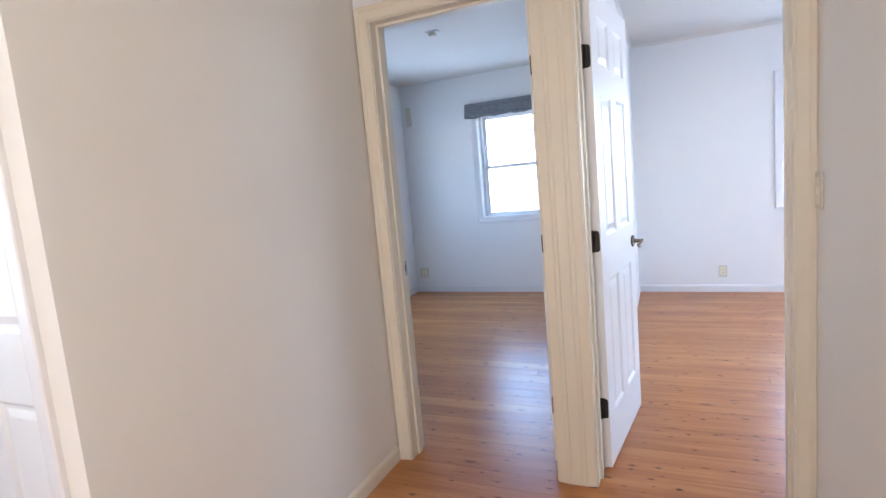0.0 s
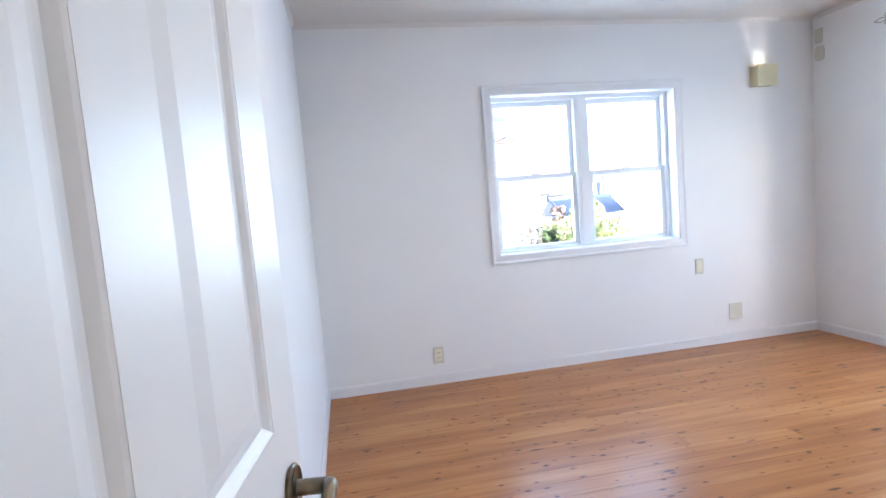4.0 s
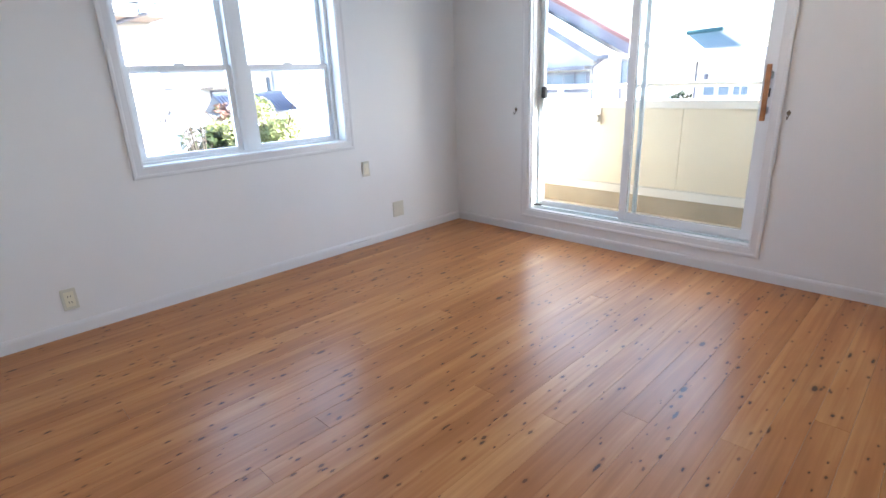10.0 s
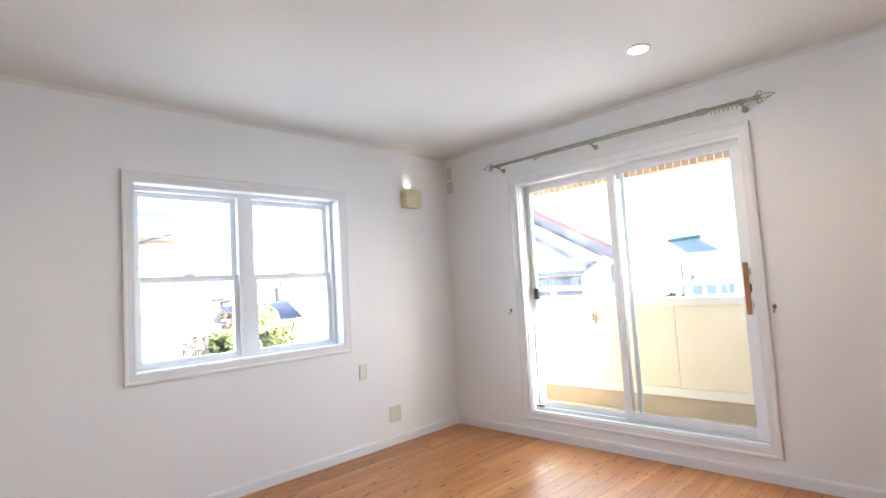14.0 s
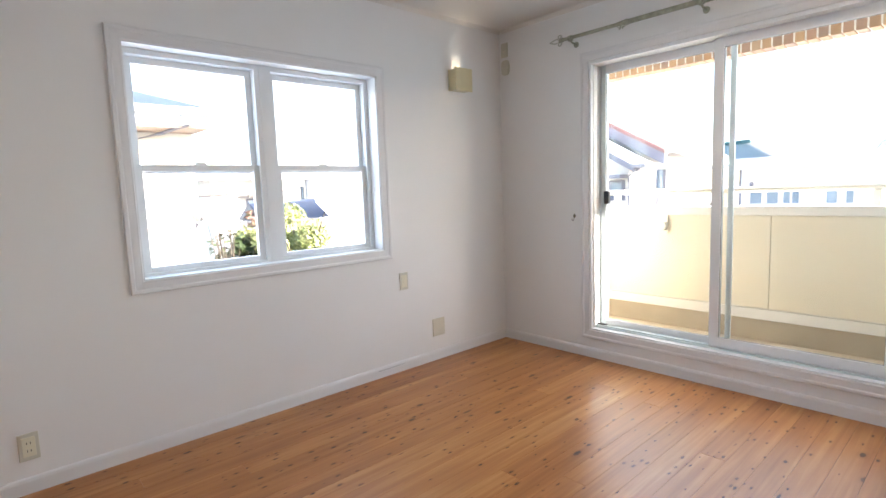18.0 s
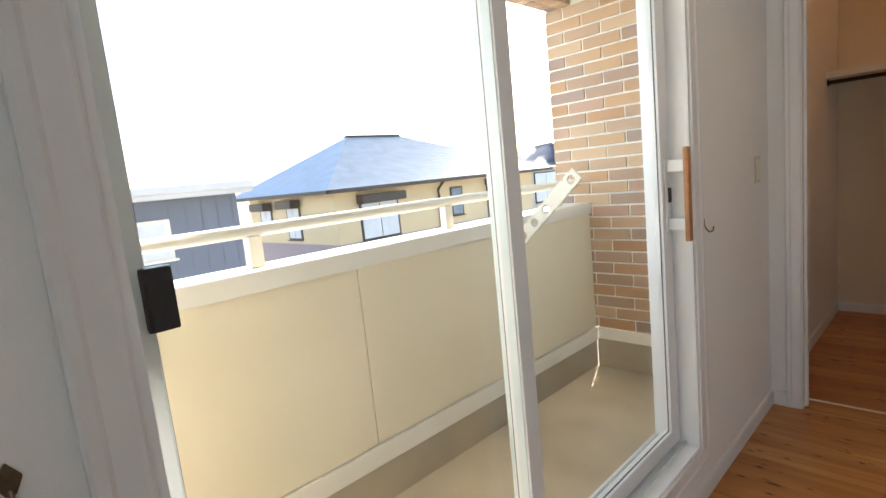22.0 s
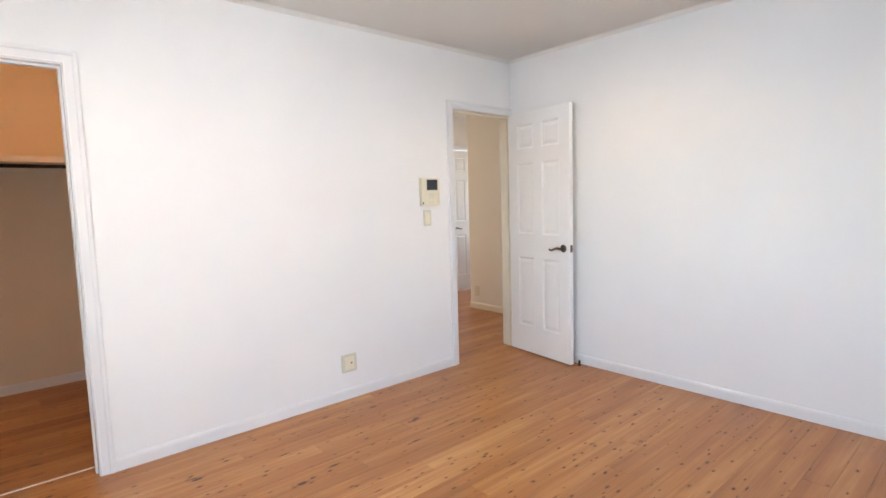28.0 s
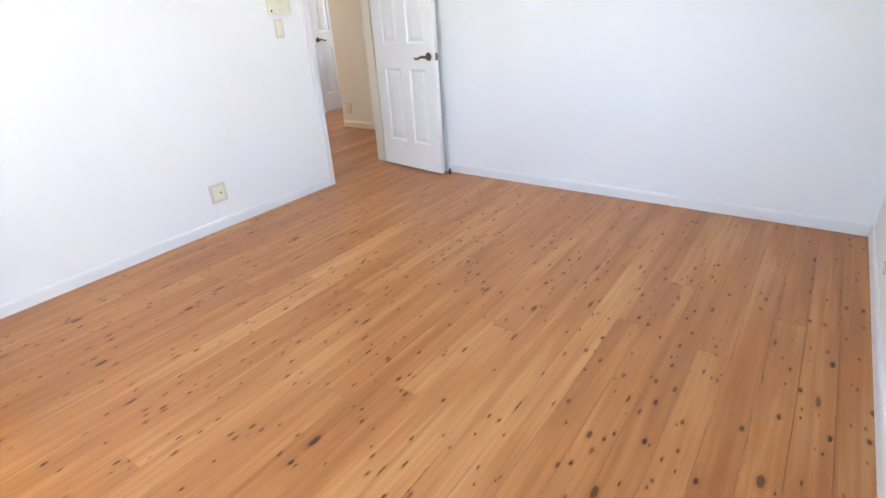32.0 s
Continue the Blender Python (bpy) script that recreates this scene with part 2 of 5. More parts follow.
PLATE = material("ivory_switch_plastic", (0.62, 0.59, 0.49), 0.42, spread=0.04, scale=20, bump=0.02)
IVORY = material("ivory_rocker", (0.74, 0.69, 0.53), 0.36, spread=0.03, scale=25, bump=0.02)
BRONZE = material("aged_bronze", (0.055, 0.048, 0.042), 0.42, metal=0.8, spread=0.25, scale=40, bump=0.1)
NICKEL = material("antique_nickel", (0.185, 0.152, 0.108), 0.30, metal=0.95, spread=0.25, scale=60, bump=0.06)
STEEL = material("strike_steel", (0.45, 0.43, 0.40), 0.35, metal=0.9, spread=0.1, scale=40)
BLACK = material("black_plastic", (0.02, 0.02, 0.022), 0.45, spread=0.1)
SCREEN = material("dark_screen", (0.03, 0.032, 0.036), 0.12, spread=0.05)
RODM = material("antique_green_brass", (0.36, 0.36, 0.28), 0.45, metal=0.4, spread=0.25, scale=35, bump=0.15)
HANDLEW = material("oiled_handle_wood", (0.42, 0.18, 0.065), 0.42, spread=0.25, scale=30, bump=0.15)
CONCRETE = material("balcony_screed", (0.64, 0.545, 0.40), 0.85, spread=0.26, scale=2.2, bump=0.5, fine=140)
PLINTH = material("grey_plinth_render", (0.46, 0.39, 0.29), 0.9, spread=0.15, scale=3.5, bump=0.5, fine=120)
PANEL = material("cream_siding_board", (0.85, 0.755, 0.575), 0.7, spread=0.05, scale=2.0, bump=0.25, fine=160)
CREAMT = material("cream_metal_coping", (0.84, 0.80, 0.72), 0.45, spread=0.04, scale=4, bump=0.04)
RAILM = material("cream_enamelled_rail", (0.80, 0.75, 0.64), 0.22, spread=0.03, scale=8, bump=0.02)
MORTAR = material("pale_mortar", (0.86, 0.83, 0.76), 0.95, spread=0.12, scale=14, bump=0.6, fine=200)
LINEN = material("grey_roman_blind", (0.21, 0.215, 0.23), 0.9, spread=0.15, scale=30, bump=0.5, fine=500)
SHELFP = material("closet_shelf_paint", (0.72, 0.66, 0.55), 0.5, spread=0.05)
DARKM = material("dark_brown_metal", (0.06, 0.04, 0.03), 0.4, metal=0.6, spread=0.2)
SCONCE = material("pale_gold_enamel", (0.66, 0.58, 0.36), 0.4, spread=0.06, scale=12)
BOARDS = wood_floor()
GASKET = material("grey_glazing_rubber", (0.16, 0.165, 0.17), 0.6, spread=0.1)
GLASS = glass_material()
BRICK = pieces_material("tan_brick", [(0.54, 0.30, 0.16), (0.66, 0.42, 0.24), (0.46, 0.31, 0.23), (0.70, 0.48, 0.30), (0.58, 0.36, 0.20), (0.42, 0.30, 0.24), (0.62, 0.38, 0.26)])
LAMPW = glow("warm_lamp_glass", (1.0, 0.90, 0.74), 14.0)

# ---------- building helpers ----------


def mesh_from(bm, name, mat):
    me = bpy.data.meshes.new(name)
    bm.normal_update()
    bm.to_mesh(me)
    bm.free()
    me.materials.append(mat)
    return me


def part(name, bm, mat, parent=None, label="", smooth=False):
    """Links a bmesh as one mesh object, under a thing or a part."""
    me = mesh_from(bm, name, mat)
    if smooth:
        me.polygons.foreach_set("use_smooth", [True] * len(me.polygons))
    ob = new(name, me)
    if parent:
        ob.parent = parent
    return tagged(ob, label)


def thing(name, label, category, at=(0, 0, 0), group="", kind=""):
    ob = new(name)
    ob.location = at
    ob.empty_display_size = 0.05
    return tagged(ob, label, category, group, kind)


def structure(name, bm, mat, label="", category=""):
    return tagged(part(name, bm, mat), label, category, kind="structure")


def box(x0, x1, y0, y1, z0, z1, bevel=0.0, bm=None):
    bm = bm or bmesh.new()
    made = bmesh.ops.create_cube(bm, size=1)["verts"]
    for v in made:
        v.co = Vector((x0 + (v.co.x + 0.5) * (x1 - x0), y0 + (v.co.y + 0.5) * (y1 - y0), z0 + (v.co.z + 0.5) * (z1 - z0)))
    if bevel:
        edges = list({e for v in made for e in v.link_edges})
        bmesh.ops.bevel(bm, geom=edges, offset=bevel, segments=2, profile=0.7, affect="EDGES")
    return bm


def boxes(*rows, bevel=0.0):
    bm = bmesh.new()
    for r in rows:
        box(*r, bevel=bevel, bm=bm)
    return bm


def rod(points, radius, sides=10, bm=None, taper=None):
    """A round bar along a line of points."""
    bm = bm or bmesh.new()
    pts = [Vector(p) for p in points]
    rings = []
    up = Vector((0, 0, 1))
    for i, p in enumerate(pts):
        d = (pts[min(i + 1, len(pts) - 1)] - pts[max(i - 1, 0)]).normalized()
        a = d.cross(up if abs(d.z) < 0.95 else Vector((1, 0, 0))).normalized()
        c = a.cross(d)
        r = radius * (taper[i] if taper else 1)
        rings.append([bm.verts.new(p + (a * math.cos(w) + c * math.sin(w)) * r) for w in (2 * math.pi * k / sides for k in range(sides))])
    for r0, r1 in zip(rings, rings[1:]):
        for k in range(sides):
            f = bm.faces.new((r0[k], r0[(k + 1) % sides], r1[(k + 1) % sides], r1[k]))
            f.smooth = True
    bm.faces.new(rings[0])
    bm.faces.new(rings[-1][::-1])
    return bm


def disc(c, axis, radius, depth, sides=24, bevel=0.0):
    a = Vector(axis).normalized()
    c = Vector(c)
    bm = rod([c, c + a * depth], radius, sides)
    if bevel:
        edges = [e for e in bm.edges if len(e.link_faces) == 2 and any(len(f.verts) > 4 for f in e.link_faces)]
        bmesh.ops.bevel(bm, geom=edges, offset=bevel, segments=2, affect="EDGES")
    return bm


def prism(outline, axis, lo, hi, bevel=0.0):
    """Extrudes a closed outline (pairs) between lo and hi along axis: 'x' pairs are (y, z), 'y' pairs are (x, z), 'z' pairs are (x, y)."""
    bm = bmesh.new()

    def at(p, h):
        return {"x": (h, p[0], p[1]), "y": (p[0], h, p[1]), "z": (p[0], p[1], h)}[axis]

    a = [bm.verts.new(at(p, lo)) for p in outline]
    b = [bm.verts.new(at(p, hi)) for p in outline]
    bm.faces.new(a)
    bm.faces.new(b[::-1])
    for k in range(len(outline)):
        bm.faces.new((a[k], b[k], b[(k + 1) % len(outline)], a[(k + 1) % len(outline)]))
    bmesh.ops.recalc_face_normals(bm, faces=bm.faces)
    if bevel:
        bmesh.ops.bevel(bm, geom=list(bm.edges), offset=bevel, segments=2, affect="EDGES")
    return bm


CASING = [(0.0, 0.0), (0.0, 0.0075), (0.004, 0.0095), (0.009, 0.0088), (0.038, 0.0112), (0.044, 0.0150), (0.057, 0.0158), (0.062, 0.0125), (0.062, 0.0)]


def casing_sides(u0, u1, v0, v1, place, profile=CASING, sides="ltrb"):
    """Mitred moulding round the opening u0..u1, v0..v1; place(u, v, d) gives the point d proud of the wall. Yields a bmesh a side."""
    corner = {"l": ((u0, v0, -1, -1 if "b" in sides else 0), (u0, v1, -1, 1)), "t": ((u0, v1, -1, 1), (u1, v1, 1, 1)),
              "r": ((u1, v1, 1, 1), (u1, v0, 1, -1 if "b" in sides else 0)), "b": ((u1, v0, 1, -1), (u0, v0, -1, -1))}
    for s in sides:
        bm = bmesh.new()
        loops = [[bm.verts.new(place(u + su * w, v + sv * w, d)) for w, d in profile] for u, v, su, sv in corner[s]]
        for k in range(len(profile)):
            j = (k + 1) % len(profile)
            bm.faces.new((loops[0][k], loops[0][j], loops[1][j], loops[1][k]))
        bm.faces.new(loops[0][::-1])
        bm.faces.new(loops[1])
        bmesh.ops.recalc_face_normals(bm, faces=bm.faces)
        yield bm


def cased(name, label, u0, u1, v0, v1, place, sides="ltrb", profile=CASING):
    """A door or window casing as a piece of the setting with a part a side."""
    top = tagged(new(name), label, "trim", kind="structure")
    for bm in casing_sides(u0, u1, v0, v1, place, profile, sides):
        part("casing_board", bm, TRIM, top)
    return top


# ---------- plan ----------
XW, XE, YN, H = 0.042, 4.0, 3.512, 2.493        # main bedroom: west, east and north faces, ceiling; its south face is y = 0
HALL = -0.13                                  # hall face of the south wall
ENT = (0.036, 0.722, 2.030)                    # bedroom doorway: from, to, height
CLO = (3.189, 3.866, 2.010)                     # closet doorway
SEC = (-0.833, -0.135, 2.03)                   # second bedroom's doorway
NW = (1.333, 2.772, 0.866, 2.002)              # north window opening: x from, to, z from, to
BD = (0.978, 2.702, 0.203, 2.100)                # balcony door opening: y from, to, z from, to
X2, XP = -2.558, -0.085                        # second bedroom's west and east faces
HL, HR = -0.905, 0.788                        # hall's side walls
W2N = (-1.625, -0.865, 0.88, 2.06)              # second bedroom's north window
W2W = (1.86, 2.62, 0.90, 2.02)                # and its west window, along y
CB = -1.87                                    # closet's back face

# ---------- floors, walls, ceilings ----------
tagged(part("floor_base", box(-2.75, 4.0, -3.35, YN, -0.30, -0.022), MORTAR), "concrete slab under the pine boards", "floor", kind="structure")


def wall(name, rows, label="white papered wall", mat=None):
    return structure(name, boxes(*rows), mat or WALL, label, "wall")


T = 0.15
wall("wall_north", [
    (XP, NW[0], YN, YN + T, 0, H), (NW[1], XE + T, YN, YN + T, 0, H),
    (NW[0], NW[1], YN, YN + T, 0, NW[2]), (NW[0], NW[1], YN, YN + T, NW[3], H)], "white papered wall round a double window")
wall("wall_north_second", [
    (X2 - T, W2N[0], YN, YN + T, 0, H), (W2N[1], XP, YN, YN + T, 0, H),
    (W2N[0], W2N[1], YN, YN + T, 0, W2N[2]), (W2N[0], W2N[1], YN, YN + T, W2N[3], H)], "white papered wall of the second bedroom")
wall("wall_west_second", [
    (X2 - T, X2, HALL, W2W[0], 0, H), (X2 - T, X2, W2W[1], YN, 0, H),
    (X2 - T, X2, W2W[0], W2W[1], 0, W2W[2]), (X2 - T, X2, W2W[0], W2W[1], W2W[3], H)], "white papered wall with a window")
wall("wall_west", [(XP, XW, 0.0, YN, 0, H)], "plain white papered wall")
wall("wall_east", [
    (XE, XE + T, CB - 0.1, BD[0], 0, H), (XE, XE + T, BD[1], YN, 0, H),
    (XE, XE + T, BD[0], BD[1], 0, BD[2]), (XE, XE + T, BD[0], BD[1], BD[3], H)], "white papered wall round a sliding balcony door")
wall("wall_south", [
    (X2, SEC[0] - 0.02, HALL, 0, 0, H), (SEC[1] + 0.02, ENT[0] - 0.02, HALL, 0, 0, H), (ENT[1] + 0.02, CLO[0] - 0.02, HALL, 0, 0, H),
    (CLO[1] + 0.02, XE, HALL, 0, 0, H), (SEC[0] - 0.02, SEC[1] + 0.02, HALL, 0, SEC[2] + 0.02, H),
    (ENT[0] - 0.02, ENT[1] + 0.02, HALL, 0, ENT[2] + 0.02, H), (CLO[0] - 0.02, CLO[1] + 0.02, HALL, 0, CLO[2] + 0.02, H)],
    "white papered wall with three doorways")
HALLW = material("cream_hall_wallpaper", (0.79, 0.76, 0.70), 0.75, spread=0.02, scale=1.6, bump=0.35, fine=420, spec=0.3)
wall("wall_hall_west", [(HL - 0.1, HL, -1.52, HALL, 0, H)], "cream papered hall wall", HALLW)
wall("wall_hall_east", [(HR, HR + 0.1, -3.25, HALL, 0, H)], "cream papered hall wall", HALLW)
wall("wall_hall_alcove", [(-2.66, -1.83, -1.52, -1.42, 0, H), (-1.01, HL - 0.1, -1.52, -1.42, 0, H), (-1.83, -1.01, -1.52, -1.42, 2.05, H)], "cream papered wall over a closed door", HALLW)
# the holes above sill height in these two walls are added to light the hall
wall("wall_hall_south", [(-1.25, -0.65, -3.35, -3.25, 0, H), (0.45, HR + 0.1, -3.35, -3.25, 0, H), (-0.65, 0.45, -3.35, -3.25, 0, 0.7), (-0.65, 0.45, -3.35, -3.25, 2.1, H), (-1.35, -1.25, -3.35, -2.52, 0, H), (-2.66, -2.17, -2.52, -2.42, 0, H),
                         (-1.43, -1.25, -2.52, -2.42, 0, H), (-2.17, -1.43, -2.52, -2.42, 2.05, H)], "cream papered wall at the hall's far end", HALLW)
wall("wall_hall_end", [(-2.76, -2.66, -2.52, -2.32, 0, H), (-2.76, -2.66, -1.68, -1.42, 0, H), (-2.76, -2.66, -2.32, -1.68, 0, 0.8), (-2.76, -2.66, -2.32, -1.68, 2.0, H)], "cream papered wall at the hall's end", HALLW)
# cream paper with some of the closet lamp's orange put into its colour
CLW = material("lamp_tinted_closet_paper", (0.74, 0.64, 0.50), 0.8, spread=0.03, scale=1.6, bump=0.35, fine=420, spec=0.2)
wall("wall_closet", [(2.56, XE, CB - 0.1, CB, 0, H), (2.46, 2.56, CB - 0.1, HALL, 0, H)], "walk-in closet walls in cream paper, coloured warmer for the lamplight", CLW)
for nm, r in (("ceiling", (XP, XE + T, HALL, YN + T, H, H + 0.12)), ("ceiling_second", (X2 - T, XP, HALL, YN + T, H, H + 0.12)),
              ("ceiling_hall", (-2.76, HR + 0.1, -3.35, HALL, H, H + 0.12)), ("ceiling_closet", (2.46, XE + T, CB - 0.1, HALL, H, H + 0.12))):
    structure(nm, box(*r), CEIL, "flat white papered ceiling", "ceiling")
structure("roof", box(-3.2, XE + 1.03, -3.9, YN + 0.5, H + 0.14, H + 0.34), CREAMT, "flat roof deck above the rooms", "roof")

# baseboards with a rounded top
BASE = [(0, 0.0), (0.012, 0.0), (0.012, 0.055), (0.009, 0.066), (0.004, 0.072), (0, 0.072)]


CREAMP = material("cream_trim_paint", (0.74, 0.68, 0.555), 0.42, spread=0.02, scale=2, bump=0.03, fine=240)


def baseboard(p, q, normal, mat=None):
    """Runs from p to q along a wall that faces normal."""
    bm = bmesh.new()
    nx, ny = normal
    loops = [[bm.verts.new((x + nx * d, y + ny * d, z)) for d, z in BASE] for x, y in (p, q)]
    for k in range(len(BASE)):
        j = (k + 1) % len(BASE)
        bm.faces.new((loops[0][k], loops[0][j], loops[1][j], loops[1][k]))
    bm.faces.new(loops[0])
    bm.faces.new(loops[1][::-1])
    bmesh.ops.recalc_face_normals(bm, faces=bm.faces)
    structure("baseboard", bm, mat or TRIM, "white painted baseboard along the wall", "baseboard")


CW = 0.062
baseboard((XW, YN), (XE, YN), (0, -1))
baseboard((XE, 0), (XE, YN - 0.013), (-1, 0))
baseboard((XW, 0.02), (XW, YN - 0.013), (1, 0))
baseboard((ENT[1] + CW, 0), (CLO[0] - CW, 0), (0, 1))
baseboard((CLO[1] + CW, 0), (XE - 0.013, 0), (0, 1))
baseboard((X2, YN), (XP, YN), (0, -1))
baseboard((X2, 0), (X2, YN - 0.013), (1, 0))
baseboard((XP, 0.05), (XP, YN - 0.013), (-1, 0))
baseboard((X2 + 0.013, 0), (SEC[0] - CW, 0), (0, 1))
baseboard((HL, -1.52), (HL, HALL - 0.02), (1, 0), CREAMP)
baseboard((HR, -3.25), (HR, HALL - 0.02), (-1, 0))
baseboard((-1.37, -2.42), (-1.25, -2.42), (0, 1))
baseboard((-2.66, -2.42), (-2.23, -2.42), (0, 1))
baseboard((2.56, CB), (XE, CB), (0, 1))
baseboard((XE, CB + 0.013), (XE, HALL), (-1, 0))
baseboard((2.56, CB + 0.013), (2.56, HALL), (1, 0))
# cornice: a small quarter round under the ceiling
COVE = [(0, 0), (0.022, 0), (0.016, -0.006), (0.008, -0.014), (0, -0.026)]


def cornice(p, q, normal):
    bm = bmesh.new()
    loops = [[bm.verts.new((x + normal[0] * d, y + normal[1] * d, H + z)) for d, z in COVE] for x, y in (p, q)]
    for k in range(len(COVE)):
        j = (k + 1) % len(COVE)
        bm.faces.new((loops[0][k], loops[0][j], loops[1][j], loops[1][k]))
    bm.faces.new(loops[0])
    bm.faces.new(loops[1][::-1])
    bmesh.ops.recalc_face_normals(bm, faces=bm.faces)
    structure("trim", bm, CEIL, "thin white cornice under the ceiling", "cornice")


cornice((XW, YN), (XE, YN), (0, -1))
cornice((XE, 0.022), (XE, YN - 0.022), (-1, 0))
cornice((XW, 0.022), (XW, YN - 0.022), (1, 0))
cornice((XW, 0), (XE, 0), (0, 1))

# ---------- doorways: jamb linings and casings ----------


def doorway(name, x0, x1, top, label, left=CW, sides_room="ltr", sides_hall="ltr", casing=CW, lining=None):
    lining = lining or CREAMP
    jamb = tagged(new(name), label, "door frame", kind="structure")
    part("jamb", box(x0 - 0.02, x0, HALL - 0.001, 0.001, 0, top), lining, jamb)
    part("jamb", box(x1, x1 + 0.02, HALL - 0.001, 0.001, 0, top), lining, jamb)
    part("head", box(x0 - 0.02, x1 + 0.02, HALL - 0.001, 0.001, top, top + 0.02), lining, jamb)
    part("door_stop", box(x0, x0 + 0.01, -0.075, -0.04, 0, top - 0.011), lining, jamb)
    part("door_stop", box(x1 - 0.01, x1, -0.075, -0.04, 0, top - 0.011), lining, jamb)
    part("door_stop", box(x0, x1, -0.075, -0.04, top - 0.011, top), lining, jamb)
    wide = [(w * casing / CW, d) for w, d in CASING]
    for bm in casing_sides(x0 - 0.004, x1 + 0.004, 0, top + 0.004, lambda u, v, d: (u, d + 0.001, v), wide, sides=sides_room):
        part("casing_board", bm, TRIM, jamb)
    for bm in casing_sides(x0 - 0.004, x1 + 0.004, 0, top + 0.004, lambda u, v, d: (u, HALL - 0.001 - d, v), sides=sides_hall):
        part("casing_board", bm, CREAMP, jamb)
    return jamb


j1 = doorway("door_frame_1", *ENT, "white painted door frame between hall and bedroom", sides_room="tr")
j2 = doorway("door_frame_2", *SEC, "white painted door frame of the second bedroom")
j3 = doorway("door_frame_3", *CLO, "white painted frame of the closet doorway", lining=TRIM)
part("filler_board", box(SEC[1] + CW + 0.003, ENT[0] - CW - 0.003, HALL - 0.016, HALL - 0.001, 0, ENT[2] + 0.065), CREAMP, j1)
part("threshold", box(CLO[0], CLO[1], -0.135, -0.122, 0.0, 0.004, 0.001), SHELFP, j3, "thin pale threshold strip")
for jj, x, y in ((j1, ENT[1] - 0.0025, -0.022), (j2, SEC[0] + 0.0005, -0.022)):
    part("strike_plate", box(x, x + 0.002, y - 0.016, y + 0.016, 0.885, 0.955), STEEL, jj, "worn steel strike plate")
    part("strike_hole", box(x - 0.0004, x + 0.0024, y - 0.008, y + 0.008, 0.905, 0.935), BLACK, jj)
part("strike_plate", box(CLO[0] - 0.0005, CLO[0] + 0.002, -0.08, -0.05, 0.93, 1.0), BRONZE, j3, "dark latch plate")

# ---------- six-panel doors ----------


def tube_path(points, n=8):
    """Smooth line through the points (Catmull-Rom)."""
    pts = [Vector(p) for p in points]
    out = []
    for i in range(len(pts) - 1):
        a, b, c, d = pts[max(i - 1, 0)], pts[i], pts[i + 1], pts[min(i + 2, len(pts) - 1)]
        for k in range(n):
            t = k / n
            out.append(0.5 * ((2 * b) + (c - a) * t + (2 * a - 5 * b + 4 * c - d) * t * t + (3 * b - a - 3 * c + d) * t ** 3))
    return out + [pts[-1]]


def hinge_plate(x0, x1, y0, y1, z0, z1, r=0.013):
    """A thin plate across x whose two corners at y1 are rounded."""
    out = 1 if y1 > y0 else -1
    ring = [(y0, z0), (y0, z1)]
    for zc, a0 in ((z1 - r, 90), (z0 + r, 0)):
        ring += [(y1 - out * r + out * r * math.cos(radians(a)), zc + r * math.sin(radians(a))) for a in (a0, a0 - 22.5, a0 - 45, a0 - 67.5, a0 - 90)]
    bm = bmesh.new()
    near, far = [bm.verts.new((x0, y, z)) for y, z in ring], [bm.verts.new((x1, y, z)) for y, z in ring]
    bm.faces.new(near)
    bm.faces.new(far[::-1])
    for k in range(len(ring)):
        j = (k + 1) % len(ring)
        bm.faces.new((near[k], far[k], far[j], near[j]))
    bmesh.ops.recalc_face_normals(bm, faces=bm.faces)
    return bm


